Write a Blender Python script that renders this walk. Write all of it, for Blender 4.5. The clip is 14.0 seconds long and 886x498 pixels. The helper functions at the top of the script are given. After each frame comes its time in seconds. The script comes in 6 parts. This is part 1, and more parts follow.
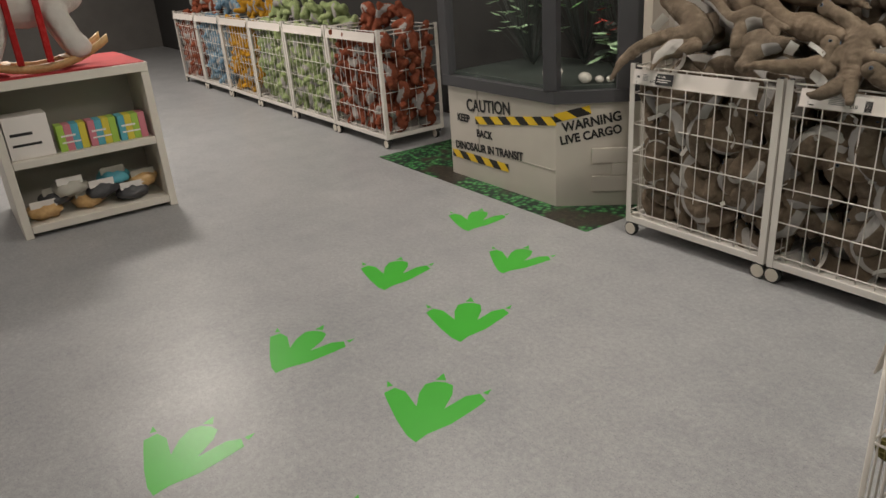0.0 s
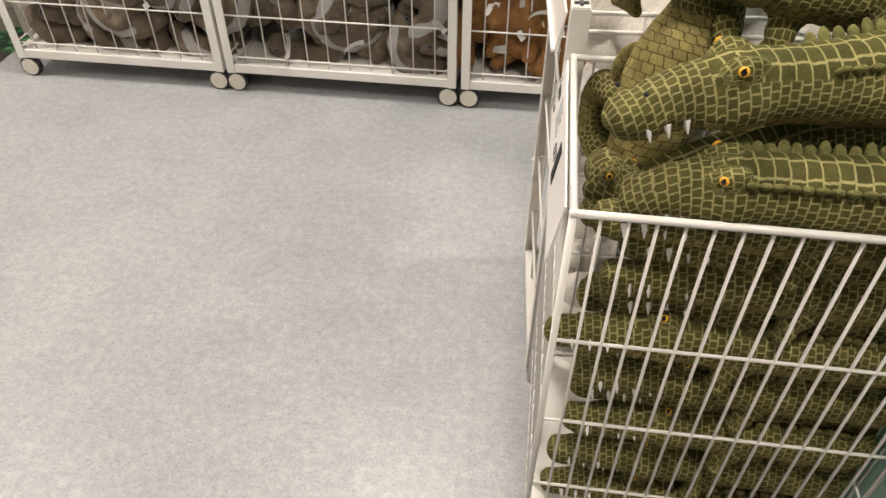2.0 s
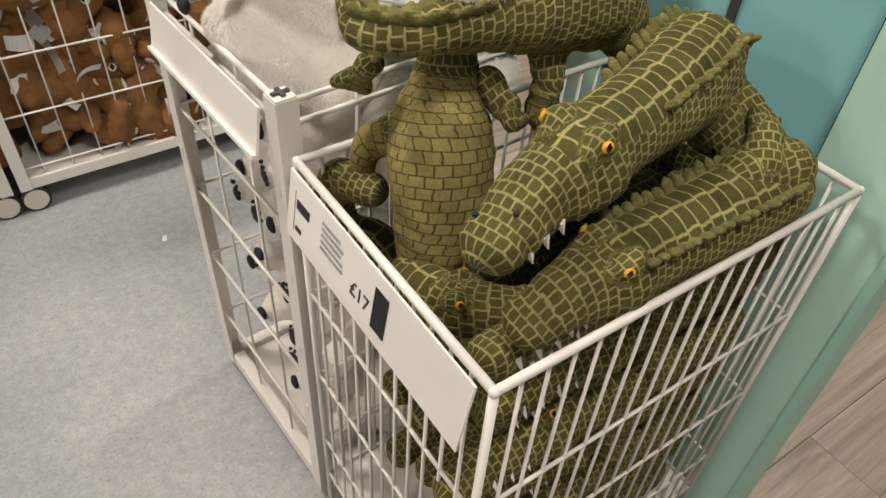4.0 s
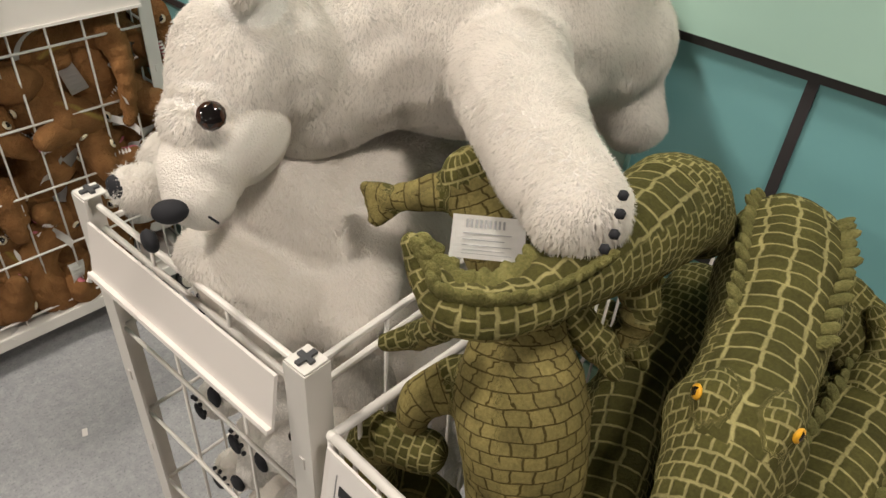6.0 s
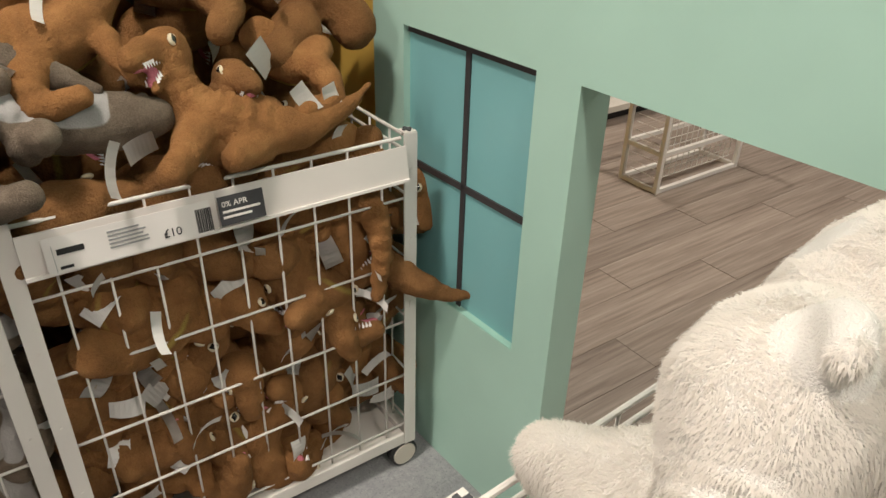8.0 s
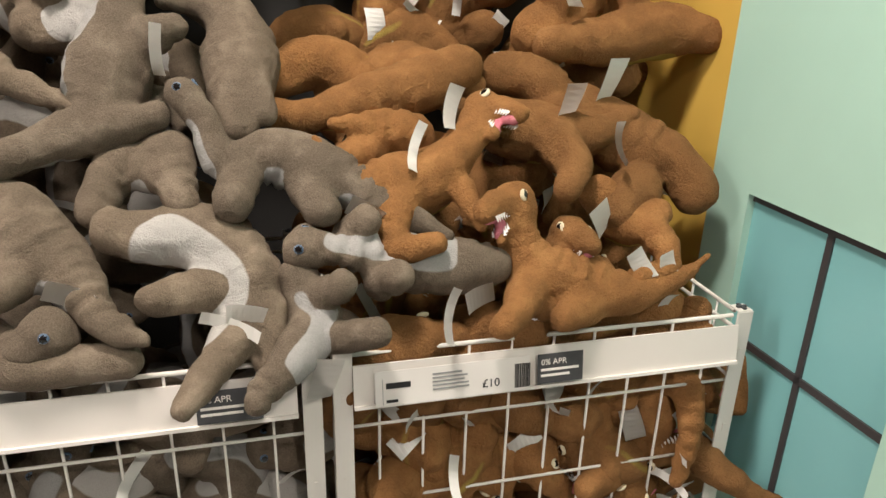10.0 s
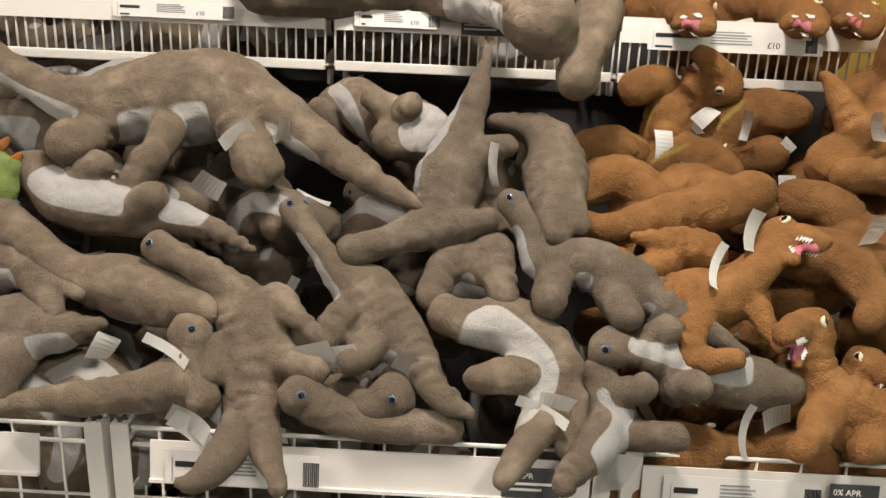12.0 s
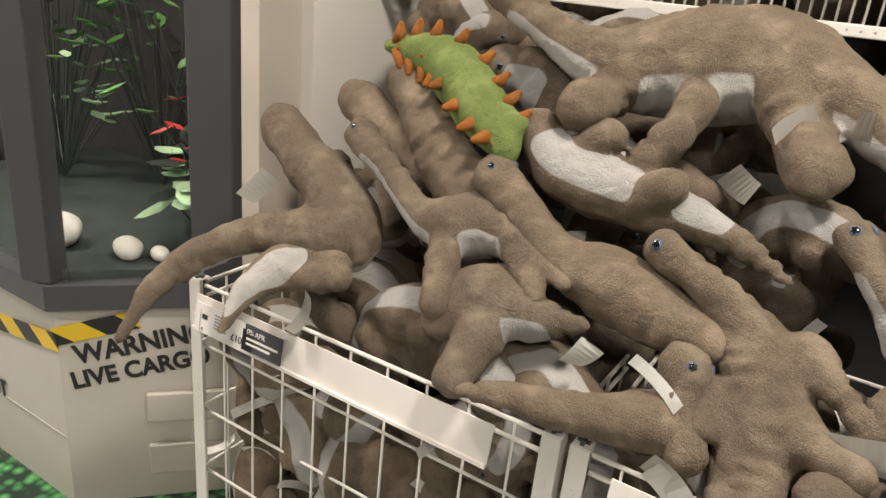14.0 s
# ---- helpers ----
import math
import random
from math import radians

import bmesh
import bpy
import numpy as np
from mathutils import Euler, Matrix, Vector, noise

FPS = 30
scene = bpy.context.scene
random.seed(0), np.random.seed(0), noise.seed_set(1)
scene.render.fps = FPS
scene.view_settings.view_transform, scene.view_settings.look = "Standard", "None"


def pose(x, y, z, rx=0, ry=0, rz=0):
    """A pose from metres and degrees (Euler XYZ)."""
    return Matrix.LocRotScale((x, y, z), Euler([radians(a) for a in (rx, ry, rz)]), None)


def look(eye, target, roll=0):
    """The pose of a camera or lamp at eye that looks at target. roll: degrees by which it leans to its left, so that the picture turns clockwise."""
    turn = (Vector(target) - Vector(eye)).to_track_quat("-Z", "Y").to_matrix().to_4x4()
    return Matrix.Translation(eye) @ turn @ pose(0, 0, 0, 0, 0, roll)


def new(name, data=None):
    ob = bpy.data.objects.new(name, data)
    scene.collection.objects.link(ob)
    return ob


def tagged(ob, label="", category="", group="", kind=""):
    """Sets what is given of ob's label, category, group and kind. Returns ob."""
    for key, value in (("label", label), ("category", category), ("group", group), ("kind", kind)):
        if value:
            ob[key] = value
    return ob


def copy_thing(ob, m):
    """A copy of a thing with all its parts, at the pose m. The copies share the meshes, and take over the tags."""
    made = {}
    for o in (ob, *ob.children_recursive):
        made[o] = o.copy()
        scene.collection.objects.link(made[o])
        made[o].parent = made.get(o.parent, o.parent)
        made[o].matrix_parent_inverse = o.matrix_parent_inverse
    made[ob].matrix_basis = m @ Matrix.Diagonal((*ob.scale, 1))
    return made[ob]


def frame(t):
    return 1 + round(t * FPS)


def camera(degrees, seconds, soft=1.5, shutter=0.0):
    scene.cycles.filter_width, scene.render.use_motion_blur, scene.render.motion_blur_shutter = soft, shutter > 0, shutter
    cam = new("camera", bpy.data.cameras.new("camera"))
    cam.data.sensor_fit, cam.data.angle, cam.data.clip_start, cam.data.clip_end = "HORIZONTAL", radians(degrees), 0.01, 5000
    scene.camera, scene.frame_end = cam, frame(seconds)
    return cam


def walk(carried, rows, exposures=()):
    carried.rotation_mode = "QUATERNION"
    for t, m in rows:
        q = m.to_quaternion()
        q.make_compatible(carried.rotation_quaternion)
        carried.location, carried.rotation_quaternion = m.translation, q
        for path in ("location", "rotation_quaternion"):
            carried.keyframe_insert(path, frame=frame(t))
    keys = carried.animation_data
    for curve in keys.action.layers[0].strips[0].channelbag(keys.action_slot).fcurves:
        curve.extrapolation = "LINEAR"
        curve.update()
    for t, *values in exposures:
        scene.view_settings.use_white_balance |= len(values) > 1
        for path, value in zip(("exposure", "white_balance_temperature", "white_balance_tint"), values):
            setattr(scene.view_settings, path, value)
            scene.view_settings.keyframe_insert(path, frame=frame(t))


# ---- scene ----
cam = camera(63.2, 14.0)
PATH = [
    (0, (0.539, -0.219, 1.593), (-0.996, 0.801, 0.816), -4.3),
    (0.5, (0.418, -0.056, 1.531), (-0.807, 1.191, 0.559), -3.8),
    (1, (0.238, 0.067, 1.506), (-0.644, 1.46, 0.374), -2.8),
    (1.5, (0.05, 0.191, 1.474), (-0.48, 1.653, 0.216), -1.5),
    (2, (-0.026, 0.37, 1.45), (-0.219, 1.839, 0.106), 0.3),
    (2.2, (-0.041, 0.446, 1.445), (-0.108, 1.899, 0.073), 0.6),
    (4.3, (-0.252, 0.882, 1.428), (0.717, 1.993, 0.078), 4.3),
    (4.5, (-0.24, 0.947, 1.425), (0.775, 2.031, 0.085), 4.2),
    (5, (-0.24, 1.025, 1.417), (0.855, 2.072, 0.111), 4.2),
    (5.5, (-0.232, 1.082, 1.447), (0.909, 2.124, 0.176), 4.2),
    (6, (-0.22, 1.133, 1.46), (0.956, 2.195, 0.239), 4.2),
    (6.5, (-0.246, 1.234, 1.467), (0.953, 2.324, 0.294), 3.9),
    (7, (-0.295, 1.346, 1.484), (0.908, 2.481, 0.36), 3.5),
    (7.5, (-0.327, 1.454, 1.493), (0.827, 2.684, 0.418), 2.7),
    (8, (-0.269, 1.579, 1.501), (0.746, 2.977, 0.493), 1.7),
    (8.3, (-0.255, 1.666, 1.498), (0.689, 3.148, 0.543), 1.6),
    (8.5, (-0.233, 1.705, 1.521), (0.622, 3.236, 0.559), 1.4),
    (9, (-0.246, 1.745, 1.521), (0.437, 3.398, 0.628), 0.8),
    (9.2, (-0.277, 1.759, 1.519), (0.366, 3.446, 0.658), 1.0),
    (11.3, (-0.469, 1.658, 1.617), (-0.3, 3.567, 1.042), 1.9),
    (11.5, (-0.499, 1.654, 1.612), (-0.382, 3.572, 1.058), 2.0),
    (12, (-0.592, 1.632, 1.615), (-0.623, 3.561, 1.086), 2.5),
    (12.5, (-0.677, 1.624, 1.623), (-0.915, 3.537, 1.089), 2.9),
    (13, (-0.749, 1.673, 1.621), (-1.239, 3.53, 1.062), 3.5),
    (13.5, (-0.829, 1.78, 1.615), (-1.562, 3.539, 1.009), 4.9),
    (14, (-0.907, 1.859, 1.608), (-1.86, 3.46, 0.881), 5.9),
]
EXPOSURE = [(0, -0.75), (0.5, -0.32), (1.0, 0.0), (1.5, 0.2), (2.2, 0.15), (4.3, -0.23), (6.5, -0.48), (7.5, -0.52), (8.5, -0.08), (9.2, 0.0), (11.5, -0.05), (12.5, -0.15), (14, 0.05)]
walk(cam, [(t, look(eye, target, roll)) for t, eye, target, roll in PATH], EXPOSURE)

# ---------------------------------------------------------------- light
LIGHT = 2.1
world = bpy.data.worlds.new("world")
scene.world = world
world.use_nodes = True
world.node_tree.nodes["Background"].inputs[0].default_value = (1.0, 0.93, 0.85, 1)
world.node_tree.nodes["Background"].inputs[1].default_value = 0.004


# ---------------------------------------------------------------- materials
def material(name, rough=0.6, metal=0.0):
    m = bpy.data.materials.new(name)
    m.use_nodes = True
    t = m.node_tree
    b = t.nodes["Principled BSDF"]
    b.inputs["Roughness"].default_value = rough
    b.inputs["Metallic"].default_value = metal
    return m, t, b


def node(t, kind, **inputs):
    n = t.nodes.new(kind)
    for k, v in inputs.items():
        n.inputs[k.replace("_", " ")].default_value = v
    return n


def coords(t, which="Object"):
    return t.nodes.new("ShaderNodeTexCoord").outputs[which]


def noise_tex(t, vec, scale, detail=4.0, rough=0.6):
    n = node(t, "ShaderNodeTexNoise", Scale=scale, Detail=detail, Roughness=rough)
    t.links.new(vec, n.inputs["Vector"])
    return n.outputs["Fac"]


def ramp(t, fac, stops):
    r = t.nodes.new("ShaderNodeValToRGB")
    while len(r.color_ramp.elements) < len(stops):
        r.color_ramp.elements.new(0.5)
    for e, (p, c) in zip(r.color_ramp.elements, stops):
        e.position, e.color = p, (*c, 1)
    t.links.new(fac, r.inputs["Fac"])
    return r.outputs["Color"]


def mixed(t, fac, a, b, mode="MIX"):
    n = t.nodes.new("ShaderNodeMix")
    n.data_type, n.blend_type = "RGBA", mode
    for sock, v in ((n.inputs[0], fac), (n.inputs[6], a), (n.inputs[7], b)):
        if isinstance(v, (int, float)):
            sock.default_value = v
        elif isinstance(v, tuple):
            sock.default_value = (*v, 1)
        else:
            t.links.new(v, sock)
    return n.outputs[2]


def bump(t, b, height, strength, distance=0.01):
    n = node(t, "ShaderNodeBump", Strength=strength, Distance=distance)
    t.links.new(height, n.inputs["Height"])
    t.links.new(n.outputs["Normal"], b.inputs["Normal"])


def sheen(b, weight, tint=(1, 1, 1)):
    b.inputs["Sheen Weight"].default_value = weight
    b.inputs["Sheen Roughness"].default_value = 0.5
    b.inputs["Sheen Tint"].default_value = (*tint, 1)


def scaled(c, k):
    return tuple(min(1.0, v * k) for v in c)


def painted(name, colour, rough=0.45, vary=0.12, scale=9.0, bumps=0.03):
    """Paint, card or plastic with faint stains and grain."""
    m, t, b = material(name, rough)
    o = coords(t)
    big = noise_tex(t, o, scale * 0.35, 3)
    t.links.new(ramp(t, big, [(0.3, scaled(colour, 1 - vary)), (0.7, scaled(colour, 1 + vary * 0.4))]), b.inputs["Base Color"])
    fine = noise_tex(t, o, scale * 30, 2)
    bump(t, b, fine, bumps, 0.002)
    return m


def plush(name, colour, light, scale=26.0, pimple=0.0, gloss=0.25, panel=None, dark=0.74, crease=0.5):
    """Short brushed pile: nap marks that turn light and dark, a fine grain, and some painted-in lamplight."""
    m, t, b = material(name, 0.95)
    b.inputs["Specular IOR Level"].default_value = 0.15
    o = coords(t)
    nap = noise_tex(t, o, scale, 3, 0.55)
    fine = noise_tex(t, o, 420, 2, 0.7)
    info = t.nodes.new("ShaderNodeObjectInfo").outputs["Random"]
    base = ramp(t, nap, [(0.35, scaled(colour, dark)), (0.52, colour), (0.70, light)])
    # random tone per toy, warm at the bright end in place of lamplight
    tone = ramp(t, info, [(0.0, (0.68, 0.69, 0.71)), (1.0, (1.2, 1.17, 1.13))])
    base = mixed(t, 1.0, base, tone, "MULTIPLY")
    base = mixed(t, 0.35, base, ramp(t, fine, [(0.3, scaled(colour, 1 - 2 * (1 - dark))), (0.7, light)]))
    if panel:
        at = t.nodes.new("ShaderNodeAttribute")
        at.attribute_name = "panel"
        edge = ramp(t, at.outputs["Fac"], [(0.46, (0, 0, 0)), (0.54, (1, 1, 1))])
        cloth = mixed(t, 0.35, mixed(t, 1.0, panel, tone, "MULTIPLY"), ramp(t, fine, [(0.3, scaled(panel, 0.7)), (0.7, panel)]))
        base = mixed(t, edge, base, cloth)
    t.links.new(base, b.inputs["Base Color"])
    h = fine
    if pimple:
        v = node(t, "ShaderNodeTexVoronoi", Scale=pimple)
        t.links.new(o, v.inputs["Vector"])
        add = t.nodes.new("ShaderNodeMath")
        add.operation = "MULTIPLY_ADD"
        add.inputs[1].default_value = -0.6
        t.links.new(v.outputs["Distance"], add.inputs[0])
        t.links.new(fine, add.inputs[2])
        h = add.outputs[0]
    if crease:
        folds = node(t, "ShaderNodeTexNoise", Scale=34.0, Detail=3.0, Roughness=0.55, Distortion=1.2)
        t.links.new(o, folds.inputs["Vector"])
        both = t.nodes.new("ShaderNodeMath")
        both.operation = "MULTIPLY_ADD"
        both.inputs[1].default_value = 3.5 * crease
        t.links.new(folds.outputs["Fac"], both.inputs[0])
        t.links.new(h, both.inputs[2])
        h = both.outputs[0]
    bump(t, b, h, 0.6, 0.008)
    sheen(b, gloss, light)
    return m


def croc_skin(name, cell, line, size, stretch, small=0.0):
    """Printed plush scales: cells with pale joints, laid along the body by its UV map; finer ones down the flanks."""
    m, t, b = material(name, 0.9)
    b.inputs["Specular IOR Level"].default_value = 0.15

    def cells(width, length, joint, dark, shift=0.5):
        mp = t.nodes.new("ShaderNodeMapping")
        mp.inputs["Scale"].default_value = (1 / width, 1 / length, 1)
        t.links.new(coords(t, "UV"), mp.inputs["Vector"])
        wob = node(t, "ShaderNodeTexNoise", Scale=1.1, Detail=2.0)
        t.links.new(mp.outputs["Vector"], wob.inputs["Vector"])
        vm = t.nodes.new("ShaderNodeVectorMath")
        vm.operation = "MULTIPLY_ADD"
        vm.inputs[1].default_value = (0.25, 0.25, 0)
        t.links.new(wob.outputs["Color"], vm.inputs[0])
        t.links.new(mp.outputs["Vector"], vm.inputs[2])
        br = t.nodes.new("ShaderNodeTexBrick")
        br.offset, br.squash = shift, 1.0
        for k, v in (("Scale", 1.0), ("Mortar Size", joint), ("Mortar Smooth", 0.6), ("Brick Width", 1.0), ("Row Height", 1.0)):
            br.inputs[k].default_value = v
        br.inputs["Color1"].default_value = (*dark, 1)
        br.inputs["Color2"].default_value = (*scaled(dark, 0.74), 1)
        br.inputs["Mortar"].default_value = (*line, 1)
        t.links.new(vm.outputs[0], br.inputs["Vector"])
        return br.outputs["Color"], br.outputs["Fac"]

    c, f = cells(size, size * stretch, 0.095 if small else 0.075, cell, 0.06 if small else 0.5)
    if small:
        c2, f2 = cells(size * small, size * small, 0.13, scaled(cell, 1.2))
        at = t.nodes.new("ShaderNodeAttribute")
        at.attribute_name = "flank"
        side = ramp(t, at.outputs["Fac"], [(0.28, (0, 0, 0)), (0.31, (1, 1, 1))])
        c, f = mixed(t, side, c, c2), mixed(t, side, f, f2)
    fine = noise_tex(t, coords(t), 300, 3, 0.7)
    nap = noise_tex(t, coords(t), 22, 3)
    c = mixed(t, 1.0, c, ramp(t, nap, [(0.3, (0.70, 0.71, 0.7)), (0.7, (1.15, 1.15, 1.1))]), "MULTIPLY")
    c = mixed(t, 1.0, c, ramp(t, fine, [(0.25, (0.7, 0.7, 0.7)), (0.75, (1.2, 1.2, 1.2))]), "MULTIPLY")
    t.links.new(c, b.inputs["Base Color"])
    hb = t.nodes.new("ShaderNodeMath")
    hb.operation = "MULTIPLY_ADD"
    hb.inputs[1].default_value = 0.5
    t.links.new(fine, hb.inputs[0])
    t.links.new(f, hb.inputs[2])
    bump(t, b, hb.outputs[0], 0.55, -0.005)
    sheen(b, 0.12, line)
    return m


def floor_material():
    m, t, b = material("grey_vinyl", 0.34)
    o = coords(t)
    big = noise_tex(t, o, 1.1, 4)
    sp = node(t, "ShaderNodeTexVoronoi", Scale=95.0)
    t.links.new(o, sp.inputs["Vector"])
    base = ramp(t, big, [(0.3, (0.30, 0.305, 0.315)), (0.7, (0.36, 0.362, 0.37))])
    flakes = ramp(t, noise_tex(t, o, 160, 2, 0.8), [(0.28, (0.55, 0.55, 0.56)), (0.44, (1, 1, 1)), (0.62, (1, 1, 1)), (0.78, (1.5, 1.5, 1.5))])
    base = mixed(t, 1.0, base, flakes, "MULTIPLY")
    chip = ramp(t, sp.outputs["Distance"], [(0.10, (1.5, 1.5, 1.5)), (0.16, (1, 1, 1))])
    base = mixed(t, 0.5, base, mixed(t, 1.0, base, chip, "MULTIPLY"))
    base = mixed(t, 1.0, base, ramp(t, noise_tex(t, o, 42, 5, 0.75), [(0.3, (0.84, 0.84, 0.85)), (0.5, (1, 1, 1)), (0.72, (1.22, 1.22, 1.21))]), "MULTIPLY")
    base = mixed(t, 1.0, base, ramp(t, noise_tex(t, o, 5, 5, 0.7), [(0.3, (0.9, 0.9, 0.91)), (0.7, (1.07, 1.07, 1.06))]), "MULTIPLY")
    t.links.new(base, b.inputs["Base Color"])
    r = node(t, "ShaderNodeMapRange", To_Min=0.30, To_Max=0.48)
    t.links.new(noise_tex(t, o, 2.6, 5), r.inputs["Value"])
    t.links.new(r.outputs[0], b.inputs["Roughness"])
    bump(t, b, noise_tex(t, o, 240, 3), 0.06, 0.002)
    return m


def wood_material(name, dark, pale, along=(1.2, 26, 26), rough=0.5):
    m, t, b = material(name, rough)
    mp = t.nodes.new("ShaderNodeMapping")
    mp.inputs["Scale"].default_value = along
    t.links.new(coords(t), mp.inputs["Vector"])
    g = noise_tex(t, mp.outputs["Vector"], 1.0, 6, 0.65)
    c = ramp(t, g, [(0.3, dark), (0.7, pale)])
    info = t.nodes.new("ShaderNodeObjectInfo").outputs["Random"]
    c = mixed(t, 1.0, c, ramp(t, info, [(0, (0.88, 0.87, 0.86)), (1, (1.1, 1.09, 1.08))]), "MULTIPLY")
    t.links.new(c, b.inputs["Base Color"])
    bump(t, b, g, 0.12, 0.002)
    return m


def plain(name, colour, rough=0.5, metal=0.0, coat=0.0):
    m, t, b = material(name, rough, metal)
    o = coords(t)
    t.links.new(ramp(t, noise_tex(t, o, 60, 3), [(0.3, scaled(colour, 0.86)), (0.7, colour)]), b.inputs["Base Color"])
    b.inputs["Coat Weight"].default_value = coat
    return m


def glass_material():
    m, t, b = material("clear_glass", 0.02)
    b.inputs["Transmission Weight"].default_value = 1.0
    b.inputs["IOR"].default_value = 1.03
    b.inputs["Base Color"].default_value = (0.93, 0.96, 0.95, 1)
    return m


def film_material(name, colour):
    m, t, b = material(name, 0.12)
    b.inputs["Base Color"].default_value = (*colour, 1)
    b.inputs["Alpha"].default_value = 0.35
    return m


def stripe_material():
    """Yellow and black hazard tape, slanted bands along the tape's own length."""
    m, t, b = material("hazard_tape", 0.4)
    w = node(t, "ShaderNodeTexWave", Scale=3.6)
    w.bands_direction, w.wave_profile = "DIAGONAL", "SIN"
    t.links.new(coords(t), w.inputs["Vector"])
    t.links.new(ramp(t, w.outputs["Fac"], [(0.48, (0.012, 0.011, 0.01)), (0.52, (0.75, 0.5, 0.02))]), b.inputs["Base Color"])
    return m


def hair_material():
    """Fine white hair that lets light through."""
    m, t, b = material("white_hair", 0.9)
    tr = node(t, "ShaderNodeBsdfTranslucent", Color=(0.87, 0.83, 0.78, 1))
    df = node(t, "ShaderNodeBsdfDiffuse", Color=(0.87, 0.83, 0.78, 1))
    mx = node(t, "ShaderNodeMixShader", Fac=0.5)
    t.links.new(df.outputs[0], mx.inputs[1])
    t.links.new(tr.outputs[0], mx.inputs[2])
    t.links.new(mx.outputs[0], t.nodes["Material Output"].inputs["Surface"])
    t.nodes.remove(b)
    return m


def mat_material():
    m, t, b = material("jungle_print", 0.5)
    o = coords(t)
    v = node(t, "ShaderNodeTexVoronoi", Scale=28.0)
    t.links.new(o, v.inputs["Vector"])
    c1 = ramp(t, v.outputs["Distance"], [(0.0, (0.16, 0.42, 0.13)), (0.35, (0.04, 0.2, 0.06)), (0.6, (0.006, 0.02, 0.012))])
    c2 = ramp(t, noise_tex(t, o, 34, 6, 0.8), [(0.38, (0.012, 0.012, 0.010)), (0.6, (0.05, 0.04, 0.028)), (0.72, (0.2, 0.12, 0.07))])
    f = ramp(t, noise_tex(t, o, 2.3, 2), [(0.52, (0, 0, 0)), (0.6, (1, 1, 1))])
    t.links.new(mixed(t, f, c1, c2), b.inputs["Base Color"])
    return m


# taupe nap lightened to paint warm lit highlights into the pile
GREY = plush("taupe_plush", (0.150, 0.114, 0.083), (0.28, 0.222, 0.168), 15, panel=(0.42, 0.405, 0.39))
PALE = plush("pale_grey_plush", (0.36, 0.345, 0.335), (0.47, 0.455, 0.44), 14, gloss=0.15)
BROWN = plush("brown_plush", (0.245, 0.115, 0.042), (0.34, 0.17, 0.066), 18, 190.0, 0.15, (0.38, 0.28, 0.07))
OCHRE = plush("ochre_plush", (0.36, 0.26, 0.06), (0.45, 0.34, 0.1), 18)
LIME = plush("lime_plush", (0.15, 0.20, 0.06), (0.24, 0.30, 0.11), 20)
ORANGE = plush("orange_plush", (0.32, 0.11, 0.025), (0.42, 0.17, 0.05), 20)
RED_PLUSH = plush("rust_plush", (0.24, 0.065, 0.035), (0.36, 0.12, 0.07), 20)
GREENISH = plush("soft_green_plush", (0.28, 0.36, 0.15), (0.5, 0.58, 0.33), 20)
BLUE_PLUSH = plush("blue_plush", (0.13, 0.26, 0.38), (0.4, 0.5, 0.58), 20)
TIGER_PLUSH = plush("amber_plush", (0.5, 0.25, 0.02), (0.62, 0.36, 0.05), 20)
WHITE_FUR = plush("white_fur", (0.84, 0.80, 0.745), (0.87, 0.83, 0.78), 30, gloss=0.2, dark=0.95, crease=0.2)
HAIR = hair_material()
MUZZLE = plush("short_white_plush", (0.82, 0.775, 0.715), (0.86, 0.82, 0.76), 30, gloss=0.2, dark=0.96, crease=0.0)
CROC_BACK = croc_skin("croc_back", (0.077, 0.070, 0.020), (0.30, 0.262, 0.115), 0.030, 0.62, 0.40)
CROC_BELLY = croc_skin("croc_belly", (0.275, 0.225, 0.085), (0.085, 0.064, 0.020), 0.022, 0.62)
CROC_FRILL = plush("croc_frill", (0.135, 0.128, 0.042), (0.27, 0.245, 0.095), 60)
PINK = plush("pink_felt", (0.72, 0.20, 0.26), (0.8, 0.32, 0.38), 20)
RED_FELT = plush("red_felt", (0.45, 0.02, 0.02), (0.55, 0.05, 0.05), 20)
STITCH = plain("black_felt", (0.012, 0.012, 0.016), 0.8)
EYE_BLACK = plain("eye_black", (0.008, 0.006, 0.006), 0.08, 0, 0.5)
EYE_BROWN = plain("eye_brown", (0.05, 0.02, 0.012), 0.12, 0, 0.5)
EYE_BLUE = plain("eye_blue", (0.08, 0.13, 0.21), 0.3)
EYE_CREAM = plain("eye_cream", (0.66, 0.58, 0.42), 0.4)
EYE_GOLD = plain("eye_gold", (0.75, 0.38, 0.02), 0.3)
TAG = painted("white_satin_tag", (0.74, 0.72, 0.69), 0.5, 0.08)
TAG_PRINT = plain("grey_print", (0.30, 0.30, 0.30), 0.6)
INK = plain("black_print", (0.015, 0.015, 0.016), 0.55)
DARK_CARD = plain("charcoal_card", (0.06, 0.06, 0.065), 0.5)
WIRE = painted("white_powder_coat", (0.72, 0.685, 0.64), 0.38, 0.08)
RAIL = painted("price_rail_plastic", (0.76, 0.71, 0.67), 0.3, 0.04)
CARD = painted("white_card", (0.78, 0.74, 0.71), 0.5, 0.03)
RUBBER = plain("black_rubber", (0.02, 0.02, 0.02), 0.6)
WHEEL = painted("ivory_wheel", (0.62, 0.57, 0.49), 0.4, 0.1)
FLOOR = floor_material()
PLANK = wood_material("plank_vinyl", (0.17, 0.13, 0.105), (0.40, 0.335, 0.285), (1.6, 44, 44))
PLANK_BED = plain("dark_joint", (0.14, 0.115, 0.095), 0.8)
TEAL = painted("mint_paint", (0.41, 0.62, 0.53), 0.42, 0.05)
